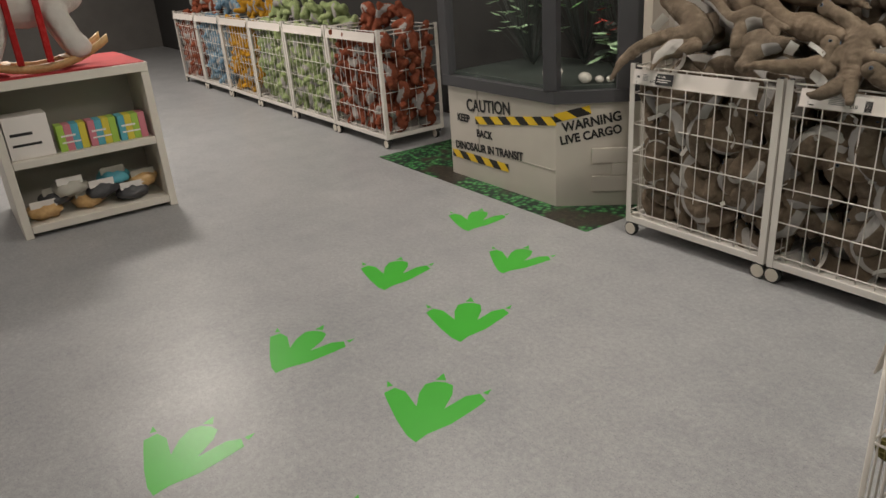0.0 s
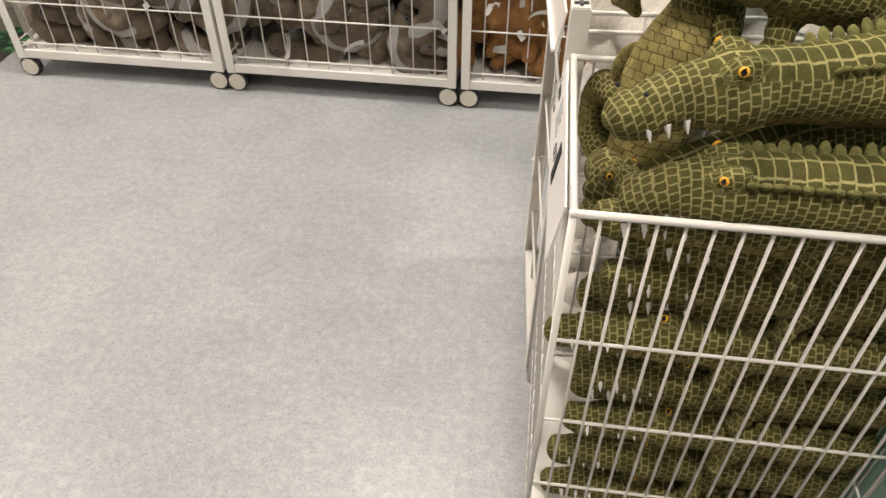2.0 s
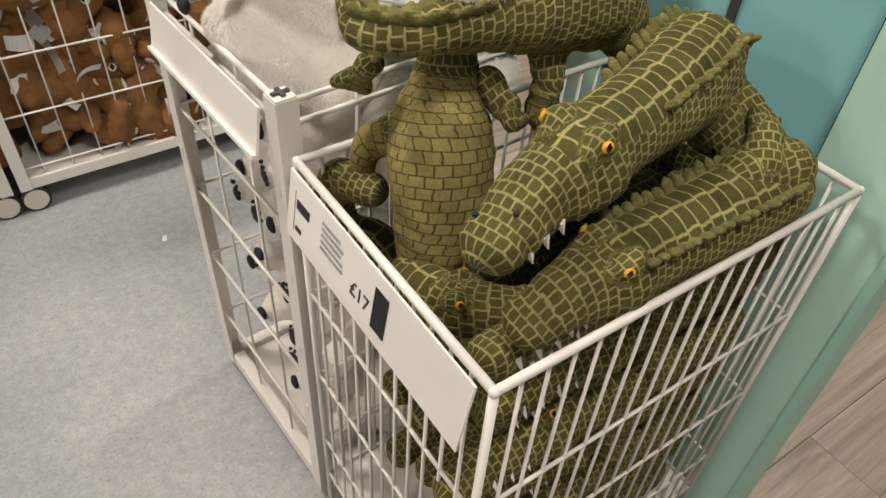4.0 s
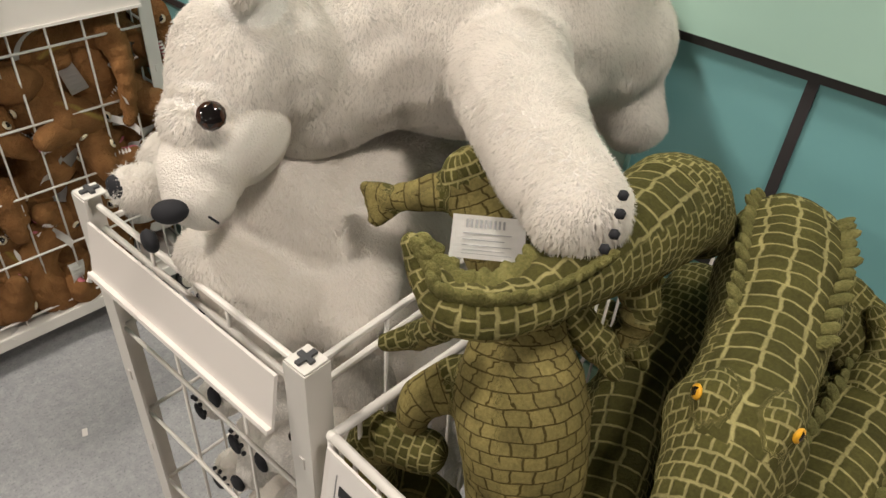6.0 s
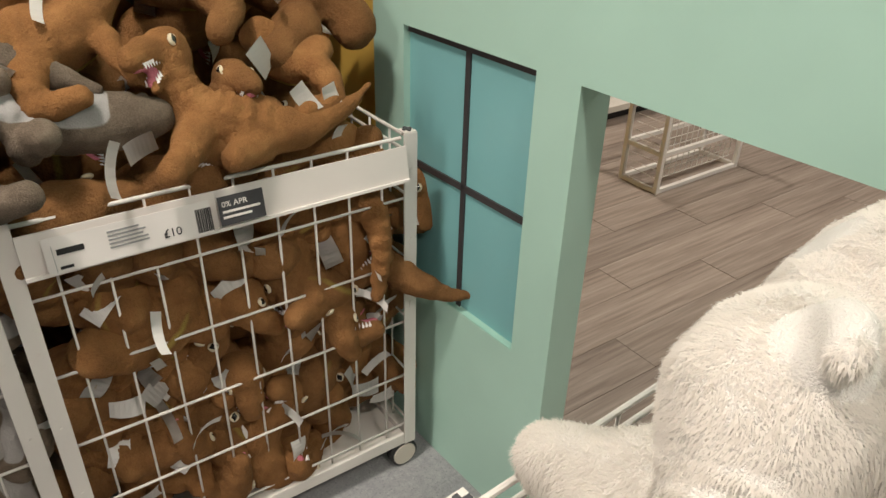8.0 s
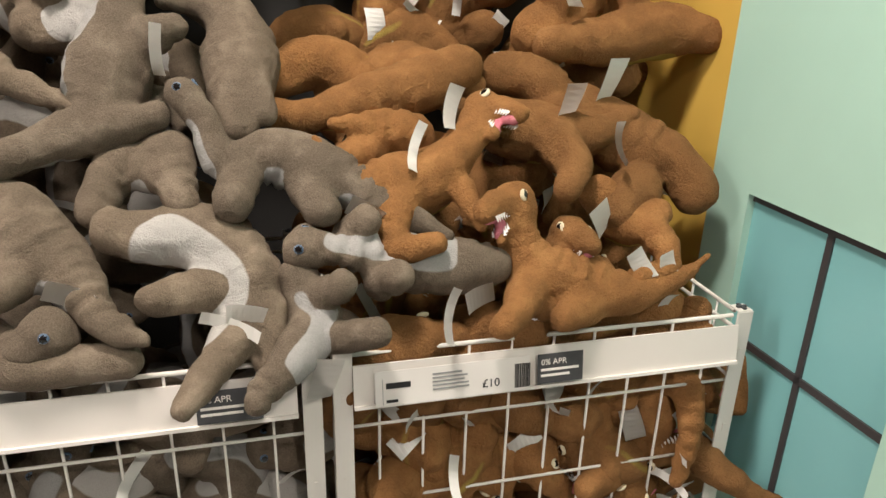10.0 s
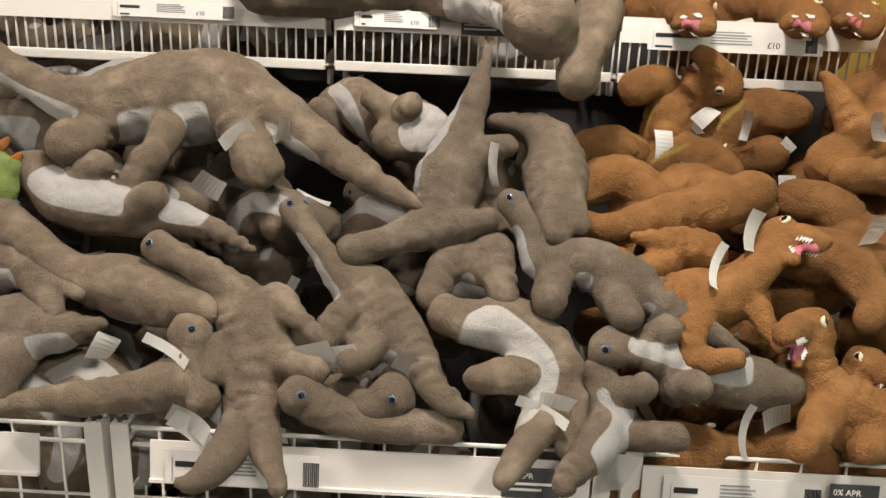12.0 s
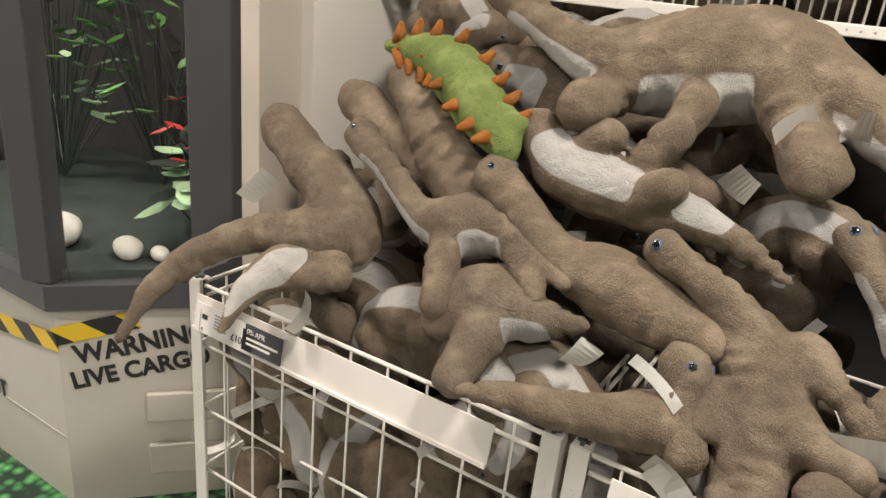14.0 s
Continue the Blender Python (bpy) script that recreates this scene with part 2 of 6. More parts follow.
# mint a little darker than mint_paint, for sills and the end strip
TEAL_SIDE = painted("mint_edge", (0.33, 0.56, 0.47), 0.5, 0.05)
PANE = painted("aqua_panel", (0.21, 0.46, 0.475), 0.32, 0.05)
BAR = painted("charcoal_bar", (0.045, 0.04, 0.042), 0.5, 0.1)
YELLOW = painted("yellow_paint", (0.66, 0.42, 0.085), 0.5, 0.06)
WHITE_WALL = painted("white_wall", (0.70, 0.66, 0.61), 0.6, 0.05)
UNSEEN_WALL = painted("unseen_wall", (0.16, 0.15, 0.14), 0.7, 0.1)
BEIGE = painted("beige_board", (0.47, 0.42, 0.36), 0.6, 0.08)
DARK_WALL = painted("dark_wall", (0.035, 0.033, 0.032), 0.8, 0.15)
CEILING = painted("ceiling_paint", (0.22, 0.21, 0.2), 0.9, 0.1)
CASE = painted("slate_frame", (0.06, 0.06, 0.066), 0.4, 0.1)
CRATE = painted("cream_crate", (0.56, 0.52, 0.46), 0.55, 0.1, 5)
DECAL = painted("green_decal", (0.06, 0.43, 0.04), 0.35, 0.05)
HAZARD = stripe_material()
JUNGLE = mat_material()
GLASS = glass_material()
CELLO = film_material("cellophane", (0.7, 0.7, 0.7))
LEAF = painted("leaf", (0.10, 0.24, 0.07), 0.5, 0.3, 40)
LEAF_PALE = painted("leaf_pale", (0.36, 0.52, 0.32), 0.5, 0.2, 40)
LEAF_DARK = painted("leaf_dark", (0.05, 0.06, 0.055), 0.4, 0.3, 40)
LEAF_RED = painted("leaf_red", (0.5, 0.05, 0.04), 0.5, 0.2, 40)
STONE = painted("pale_stone", (0.6, 0.57, 0.52), 0.7, 0.15, 30)
BIRCH = wood_material("birch", (0.5, 0.3, 0.12), (0.66, 0.44, 0.21), (3, 40, 40), 0.4)
RED_CLOTH = painted("red_cloth", (0.42, 0.025, 0.03), 0.8, 0.15, 20, 0.2)
SHELF_WHITE = painted("shelf_white", (0.68, 0.64, 0.57), 0.45, 0.06)
SHELF_IN = painted("shelf_board_grey", (0.42, 0.40, 0.35), 0.5, 0.06)


# ---------------------------------------------------------------- mesh helpers
def link_mesh(name, bm, mat, smooth=False):
    me = bpy.data.meshes.new(name)
    bm.to_mesh(me)
    bm.free()
    for m in (mat if isinstance(mat, (list, tuple)) else [mat]):
        me.materials.append(m)
    if smooth:
        me.shade_smooth()
    return me


def part(name, bm, mat, parent, label="", smooth=False):
    me = bm if isinstance(bm, bpy.types.Mesh) else link_mesh(name, bm, mat, smooth)
    ob = new(name, me)
    ob.parent = parent
    if label:
        tagged(ob, label)
    return ob


def thing(name, label, category, at=(0, 0, 0), turn=0.0, group="", kind=""):
    ob = new(name)
    ob.matrix_basis = pose(*at, 0, 0, turn)
    return tagged(ob, label, category, group, kind)


def box(bm, x0, y0, z0, x1, y1, z1, bevel=0.0):
    vs = bmesh.ops.create_cube(bm, size=1.0, matrix=Matrix.Translation(((x0 + x1) / 2, (y0 + y1) / 2, (z0 + z1) / 2)) @ Matrix.Diagonal((x1 - x0, y1 - y0, z1 - z0, 1)))["verts"]
    if bevel:
        edges = list({e for v in vs for e in v.link_edges})
        bmesh.ops.bevel(bm, geom=edges, offset=bevel, segments=2, affect="EDGES", profile=0.5)
    return bm


def a_box(*args):
    return box(bmesh.new(), *args)


def rod(bm, a, b, r, n=8):
    a, b = Vector(a), Vector(b)
    d = b - a
    m = Matrix.Translation((a + b) / 2) @ d.to_track_quat("Z", "Y").to_matrix().to_4x4()
    bmesh.ops.create_cone(bm, cap_ends=True, segments=n, radius1=r, radius2=r, depth=d.length, matrix=m)
    return bm


def a_rod(a, b, r, n=8):
    return rod(bmesh.new(), a, b, r, n)


def ball(bm, c, r, sub=2):
    r = r if isinstance(r, (tuple, list)) else (r, r, r)
    bmesh.ops.create_icosphere(bm, subdivisions=sub, radius=1.0, matrix=Matrix.Translation(c) @ Matrix.Diagonal((*r, 1)))
    return bm


def structure(name, bm, mat, label=""):
    me = link_mesh(name, bm, mat)
    return tagged(new(name, me), label, name.split("_")[0], kind="structure")


def words(text, size, depth=0.0015, bold=0.0):
    """Lettering as a mesh in the x-z plane, its left foot at the origin."""
    cu = bpy.data.curves.new("lettering", "FONT")
    cu.body, cu.size, cu.extrude, cu.offset = text, size, depth, bold
    ob = new("lettering", cu)
    me = bpy.data.meshes.new_from_object(ob.evaluated_get(bpy.context.evaluated_depsgraph_get()))
    bpy.data.objects.remove(ob)
    bpy.data.curves.remove(cu)
    me.transform(pose(0, 0, 0, 90, 0, 0))
    return me


# ---------------------------------------------------------------- soft toys
def catmull(pts, n):
    """Smooth samples (x, y, z, r) through the given ones."""
    p = np.array(pts, float)
    p = np.vstack([2 * p[0] - p[1], p, 2 * p[-1] - p[-2]])
    p[0, 3], p[-1, 3] = p[1, 3], p[-2, 3]
    out = []
    for i in range(1, len(p) - 2):
        for u in np.linspace(0, 1, n, endpoint=False):
            a, b, c, d = p[i - 1], p[i], p[i + 1], p[i + 2]
            out.append(0.5 * (2 * b + (c - a) * u + (2 * a - 5 * b + 4 * c - d) * u * u + (3 * b - a - 3 * c + d) * u ** 3))
    out.append(p[-2])
    out = np.array(out)
    out[:, 3] = np.maximum(out[:, 3], 0.004)
    return out


def tube(verts, faces, s, sides=14):
    """A closed tube with round ends along the samples."""
    t = np.gradient(s[:, :3], axis=0)
    t /= np.linalg.norm(t, axis=1)[:, None] + 1e-9
    rings = [(s[0, :3] - t[0] * s[0, 3] * k, t[0], s[0, 3] * w) for k, w in ((0.92, 0.4), (0.7, 0.72), (0.35, 0.94))]
    rings += [(c[:3], d, c[3]) for c, d in zip(s, t)]
    rings += [(s[-1, :3] + t[-1] * s[-1, 3] * k, t[-1], s[-1, 3] * w) for k, w in ((0.35, 0.94), (0.7, 0.72), (0.92, 0.4))]
    u = np.cross(t[0], (0.31, 0.17, 0.93))
    base = len(verts)
    for c, d, r in rings:
        u = u - d * (u @ d)
        u /= np.linalg.norm(u) + 1e-9
        w = np.cross(d, u)
        for a in np.linspace(0, 2 * math.pi, sides, endpoint=False):
            verts.append(tuple(c + r * (u * math.cos(a) + w * math.sin(a))))
    n = len(rings)
    for i in range(n - 1):
        for j in range(sides):
            k = (j + 1) % sides
            faces.append((base + i * sides + j, base + i * sides + k, base + (i + 1) * sides + k, base + (i + 1) * sides + j))
    faces.append(tuple(base + j for j in reversed(range(sides))))
    faces.append(tuple(base + (n - 1) * sides + j for j in range(sides)))


def sculpt(curves, voxel=0.008, smooth=5, belly=None, span=(0.0, 1.0), wide=0.45, wrinkle=0.004, mats=(), legs_belly=False, extra=()):
    """One soft closed skin round all curves. The first curve is the spine; faces towards belly get the second material."""
    verts, faces, samples = [], [], []
    for c in curves:
        s = catmull(c, 6) if len(c) > 1 else np.array([c[0], c[0]])
        samples.append(s)
        tube(verts, faces, s)
    for c in extra:
        tube(verts, faces, catmull(c, 4))
    me = bpy.data.meshes.new("soft")
    me.from_pydata(verts, [], faces)
    ob = new("soft", me)
    rm = ob.modifiers.new("skin", "REMESH")
    rm.mode, rm.voxel_size, rm.use_smooth_shade = "VOXEL", voxel, True
    sm = ob.modifiers.new("round", "SMOOTH")
    sm.factor, sm.iterations = 0.5, smooth
    out = bpy.data.meshes.new_from_object(ob.evaluated_get(bpy.context.evaluated_depsgraph_get()))
    bpy.data.objects.remove(ob)
    bpy.data.meshes.remove(me)
    n = len(out.vertices)
    co = np.empty(n * 3)
    out.vertices.foreach_get("co", co)
    co = co.reshape(-1, 3)
    no = np.empty(n * 3)
    out.vertices.foreach_get("normal", no)
    no = no.reshape(-1, 3)
    allp = np.vstack(samples)
    which = np.concatenate([[i] * len(s) for i, s in enumerate(samples)])
    arc = np.concatenate([np.r_[0, np.cumsum(np.linalg.norm(np.diff(s[:, :3], axis=0), axis=1))] for s in samples])
    tang = np.vstack([np.gradient(s[:, :3], axis=0) for s in samples])
    tang /= np.linalg.norm(tang, axis=1)[:, None] + 1e-9
    dist = np.linalg.norm(co[:, None, :] - allp[None, :, :3], axis=2) - allp[None, :, 3]
    near = dist.argmin(axis=1)
    d = co - allp[near, :3]
    t = tang[near]
    down = np.array(belly if belly is not None else (0, 0, -1), float)
    up = -down[None] + t * (t @ down)[:, None]
    up /= np.linalg.norm(up, axis=1)[:, None] + 1e-6
    side = np.cross(t, up)
    angle = np.arctan2((d * side).sum(1), (d * up).sum(1))
    if wrinkle:
        k = np.array([noise.noise(Vector(c) * 17) + 0.6 * noise.noise(Vector(c) * 41) for c in co])
        ring = np.array([noise.noise(Vector(c) * 9 + Vector((7, 3, 1))) for c in co])
        k = k + 1.1 * np.maximum(ring, 0) * np.sin(arc[near] * 190 + 3 * ring + angle)
        co = co + no * (k * wrinkle)[:, None]
        out.vertices.foreach_set("co", co.ravel())
    rr = np.maximum(allp[near, 3], 0.012)
    uv = np.stack([angle * rr, arc[near] + (d * t).sum(1)], axis=1)
    loops = np.empty(len(out.loops), dtype=np.int32)
    out.loops.foreach_get("vertex_index", loops)
    out.uv_layers.new(name="UVMap").data.foreach_set("uv", uv[loops].ravel())
    for m in mats:
        out.materials.append(m)
    if belly is not None and len(mats) == 1:
        f = arc / arc[which == 0].max()
        fn = f[near]
        v = 0.5 + (np.abs(angle) / math.pi - (1 - wide)) * 4
        v = np.minimum(v, 0.5 + np.minimum(fn - span[0], span[1] - fn) * 12)
        v[which[near] != 0] = 0
        ed = np.empty(len(out.edges) * 2, dtype=np.int32)
        out.edges.foreach_get("vertices", ed)
        ed = ed.reshape(-1, 2)
        deg = np.bincount(ed.ravel(), minlength=n) + 1.0
        v = np.clip(v, -0.5, 1.5)
        for _ in range(8):
            acc = v.copy()
            np.add.at(acc, ed[:, 0], v[ed[:, 1]])
            np.add.at(acc, ed[:, 1], v[ed[:, 0]])
            v = acc / deg
        out.attributes.new("panel", "FLOAT", "POINT").data.foreach_set("value", np.clip(v, 0, 1).astype(np.float32))
    if belly is not None and len(mats) > 1:
        fl = np.where((which[near] == 0) & (arc[near] > 0.10), np.abs(angle) / math.pi, np.maximum(np.abs(angle) / math.pi, 0.42))
        out.attributes.new("flank", "FLOAT", "POINT").data.foreach_set("value", fl.astype(np.float32))
        total = arc[which == 0].max()
        f = arc / total
        good = (np.abs(angle) > math.pi * (1 - wide)) & (f[near] > span[0]) & (f[near] < span[1])
        if not legs_belly:
            good &= which[near] == 0
        idx = [1 if all(good[v] for v in p.vertices) else 0 for p in out.polygons]
        out.polygons.foreach_set("material_index", idx)
    out.shade_smooth()
    out.update()
    return out, samples


def eye_mesh(r, iris, pupil=EYE_BLACK, slit=False):
    """A domed button eye facing -y with an iris and a pupil."""
    bm = bmesh.new()
    ball(bm, (0, 0, 0), (r, r * 0.45, r), 2)
    for f in bm.faces:
        c = f.calc_center_median()
        d = math.hypot(c.x * (1.9 if slit else 1.0), c.z * (0.8 if slit else 1.0)) / r
        f.material_index = 1 if c.y < 0 and d < 0.68 else 0
        f.smooth = True
    me = bpy.data.meshes.new("eye")
    bm.to_mesh(me)
    bm.free()
    me.materials.append(iris)
    me.materials.append(pupil)
    return me


EYES = {"blue": eye_mesh(0.0085, EYE_BLUE), "cream": eye_mesh(0.0115, EYE_CREAM, EYE_BLACK, True),
        "gold": eye_mesh(0.012, EYE_GOLD, EYE_BLACK, True), "brown": eye_mesh(0.0155, EYE_BROWN)}


def put_eye(parent, kind, at, facing, size=1.0):
    ob = new("eye", EYES[kind])
    q = Vector(facing).to_track_quat("-Y", "Z")
    ob.matrix_basis = Matrix.Translation(at) @ q.to_matrix().to_4x4() @ Matrix.Scale(size, 4)
    ob.parent = parent
    return ob


def tag_mesh(w, h, curl, seed):
    """A limp satin label, bent along its length."""
    rnd = random.Random(seed)
    bm = bmesh.new()
    rows = []
    n = 7
    bend, twist = rnd.uniform(-curl, curl), rnd.uniform(-0.6, 0.6)
    y = z = 0.0
    a = rnd.uniform(-0.3, 0.3)
    for i in range(n + 1):
        f = i / n
        k = twist * f
        rows.append([bm.verts.new((sx * w / 2 * math.cos(k), y + sx * w / 2 * math.sin(k), z)) for sx in (-1, 1)])
        a += bend / n
        y += math.sin(a) * h / n
        z -= math.cos(a) * h / n
    for r0, r1 in zip(rows, rows[1:]):
        bm.faces.new((r0[0], r0[1], r1[1], r1[0]))
    bmesh.ops.solidify(bm, geom=bm.faces[:], thickness=0.0012)
    return link_mesh("tag", bm, TAG)


TAGS = [tag_mesh(0.032, 0.085, 1.6, 1), tag_mesh(0.042, 0.07, 1.0, 2), tag_mesh(0.02, 0.10, 2.2, 3), tag_mesh(0.034, 0.06, 1.4, 4), tag_mesh(0.045, 0.10, 0.8, 5)]


def put_tag(parent, at, turn, i=0, name="satin_label"):
    ob = new(name, TAGS[i % len(TAGS)])
    ob.matrix_basis = pose(*at, *turn)
    ob.parent = parent
    return ob


VIEW = (-0.45, 1.7, 1.5)


def toward(p, to=VIEW):
    return (Vector(to) - Vector(p)).normalized()


def sauropod(spine, legs=(), belly=(0, 0, -1), eyes=True, tags=(), label="taupe plush long-necked dinosaur with pale grey belly", to=VIEW, wide=0.3, group="grey dinosaurs"):
    feet = [[*leg[:-1], (*leg[-1][:3], leg[-1][3] * 1.04)] if len(leg) < 3 else [leg[0], *[(*q[:3], q[3] * 0.9) for q in leg[1:-1]], (*leg[-1][:3], leg[-1][3] * 1.05)] for leg in legs]
    me, s = sculpt([spine, *feet], 0.0068, 1, belly, (0.08, 0.78), wide, 0.0055, (GREY,))
    ob = tagged(new("plush_dinosaur"), label, "soft toy", group)
    part("body", me, None, ob)
    if eyes:
        p, r = Vector(spine[0][:3]), spine[0][3]
        ax = (Vector(spine[0][:3]) - Vector(spine[1][:3])).normalized()
        v = toward(p, to)
        v = (v - ax * v.dot(ax)).normalized()
        put_eye(ob, "blue", p + v * r * 0.93 + ax * r * 0.1, v)
        w = ax.cross(v)
        put_eye(ob, "blue", p + (v * 0.2 + w).normalized() * r * 0.93, w)
    for i, (at, turn) in enumerate(tags):
        put_tag(ob, at, turn, i + len(spine))
    return ob


def rex(spine, legs=(), snout=None, belly=(0, 0, -1), tags=(), label="brown plush tyrannosaur with open pink mouth", to=VIEW, group="brown dinosaurs", wide=0.22):
    curves = [spine, *legs]
    ob = tagged(new("plush_tyrannosaur"), label, "soft toy", group)
    if snout:
        h, r = Vector(spine[0][:3]), spine[0][3]
        n = Vector(snout).normalized()
        upw = (h - Vector(spine[1][:3]))
        upw = (upw - n * upw.dot(n)).normalized()
        p1, p2 = h + n * r * 1.0 + upw * r * 0.2, h + n * r * 1.9 + upw * r * 0.15
        q1, q2 = h + n * r * 0.6 - upw * r * 0.65, h + n * r * 1.45 - upw * r * 1.15
        curves += [[(*h, r * 0.9), (*p1, r * 0.68), (*p2, r * 0.5)], [(*(h - upw * r * 0.3), r * 0.6), (*q1, r * 0.42), (*q2, r * 0.3)]]
        m2, _ = sculpt([[(*(h + n * r * 0.5 - upw * r * 0.25), r * 0.42), (*(q1 + upw * r * 0.32), r * 0.3), (*(q2 + upw * r * 0.22), r * 0.22)],
                        [(*(h + n * r * 0.5), r * 0.4), (*(p2 - upw * r * 0.3), r * 0.3)]], 0.006, 3, None, wrinkle=0.0, mats=(PINK,))
        part("mouth", m2, None, ob, "pink felt mouth")
        teeth = bmesh.new()
        side = n.cross(upw)
        for k in range(6):
            for sg in (-1, 1):
                for base, axis, wid in ((p1 + (p2 - p1) * (k / 5.5) - upw * r * 0.42, -upw, 0.42), (q1 + (q2 - q1) * (k / 5.5) + upw * r * 0.25, upw, 0.28)):
                    c = base + side * sg * r * wid
                    m = Matrix.Translation(c) @ axis.to_track_quat("Z", "Y").to_matrix().to_4x4()
                    bmesh.ops.create_cone(teeth, cap_ends=True, segments=4, radius1=r * 0.09, radius2=0.0005, depth=r * 0.26, matrix=m)
        tagged(part("teeth", teeth, CARD, ob, "white felt teeth"), kind="stuff")
        v = toward(h, to)
        ey = side if side.dot(v) > 0 else -side
        put_eye(ob, "cream", h + (ey * 0.9 + upw * 0.35).normalized() * r * 0.92 + n * r * 0.25, ey)
        put_eye(ob, "cream", h + (-ey * 0.9 + upw * 0.35).normalized() * r * 0.92 + n * r * 0.25, -ey)
    me, s = sculpt(curves, 0.0068, 1, belly, (0.2, 0.62), wide, 0.0055, (BROWN,))
    part("body", me, None, ob)
    for i, (at, turn) in enumerate(tags):
        put_tag(ob, at, turn, i + len(spine))
    return ob


tb = bmesh.new()
bmesh.ops.create_cone(tb, cap_ends=True, segments=5, radius1=0.006, radius2=0.0005, depth=0.02)
TOOTH = link_mesh("tooth", tb, CARD)


def crocodile(spine, legs=(), belly=(0, 0, -1), head=True, label="green plush crocodile with pale net-patterned scales", to=(-0.3, 0.9, 1.45), wide=0.4, frill=True, group="crocodiles", teeth=True):
    curves = [spine, *legs]
    ob = tagged(new("plush_crocodile"), label, "soft toy", group)
    h, nx = Vector(spine[2][:3]), Vector(spine[0][:3])
    r = spine[2][3]
    n = (nx - h).normalized()
    up = -Vector(belly)
    up = (up - n * up.dot(n)).normalized()
    side = n.cross(up)
    extra = []
    if head:
        for sg in (-1, 1):
            brow = h + up * r * 0.85 + side * sg * r * 0.52
            curves.append([(*(brow - n * r * 0.25), r * 0.24), (*(brow + n * r * 0.1), r * 0.36), (*(brow + n * r * 0.4), r * 0.22)])
            jowl = h + side * sg * r * 0.42 - up * r * 0.12
            extra.append([(*(jowl - n * r * 0.7), r * 0.6), (*jowl, r * 0.78), (*(jowl + n * r * 0.8), r * 0.55)])
            tip = nx + side * sg * spine[0][3] * 0.42 + up * spine[0][3] * 0.3
            extra.append([(*(tip - n * 0.012), spine[0][3] * 0.5), (*(tip + n * 0.006), spine[0][3] * 0.62)])
    for leg in legs:
        if len(leg) > 1:
            e = Vector(leg[-1][:3])
            d = (e - Vector(leg[-2][:3])).normalized()
            w = d.cross(up)
            w = w.normalized() if w.length > 0.1 else side
            for k in (-1, 0, 1):
                q = e + d * 0.024 + w * k * 0.017
                curves.append([(*(e + w * k * 0.006), 0.011), (*q, 0.0095)])
    me, s = sculpt(curves, 0.006, 3, belly, (0.0, 0.97), wide, 0.003, (CROC_BACK, CROC_BELLY), True, extra)
    part("body", me, None, ob)
    if head:
        for sg in (-1, 1):
            put_eye(ob, "gold", h + up * r * 0.98 + side * sg * r * 0.78 + n * r * 0.2, side * sg + n * 0.5 + up * 0.4, r / 0.085)
        if teeth:
            for k in range(5):
                for sg in (-1, 1):
                    p = nx + (h - nx) * (0.1 + 0.17 * k)
                    rr = spine[0][3] + (spine[1][3] - spine[0][3]) * min(1, 0.3 * k)
                    c = p + side * sg * rr * 0.95 - up * rr * 0.3
                    m = Matrix.Translation(c) @ (-up + side * sg * 0.3).to_track_quat("Z", "Y").to_matrix().to_4x4()
                    o = part("tooth", TOOTH, None, ob)
                    o.matrix_basis = m
    if frill:
        fb = bmesh.new()
        sp = s[0]
        i0 = int(len(sp) * 0.42)
        for i in range(i0, len(sp) - 1):
            p = Vector(sp[i, :3])
            t = (Vector(sp[i + 1, :3]) - p).normalized()
            u = (up - t * up.dot(t)).normalized()
            w = t.cross(u)
            for sg in (-1, 1):
                c = p + (u * 0.72 + w * sg * 0.7) * sp[i, 3] * 1.03
                o = (u * 0.7 + w * sg * 0.7).normalized()
                m = Matrix((t, o, t.cross(o))).transposed().to_4x4()
                k = 1 + 0.25 * math.sin(i * 2.1 + sg)
                bmesh.ops.create_icosphere(fb, subdivisions=2, radius=1.0, matrix=Matrix.Translation(c) @ m @ Matrix.Diagonal((0.0085, 0.013 * k, 0.0052, 1)))
        tagged(part("frill", fb, CROC_FRILL, ob, "ruffled ridge of scales along the back", True), kind="stuff")
    return ob


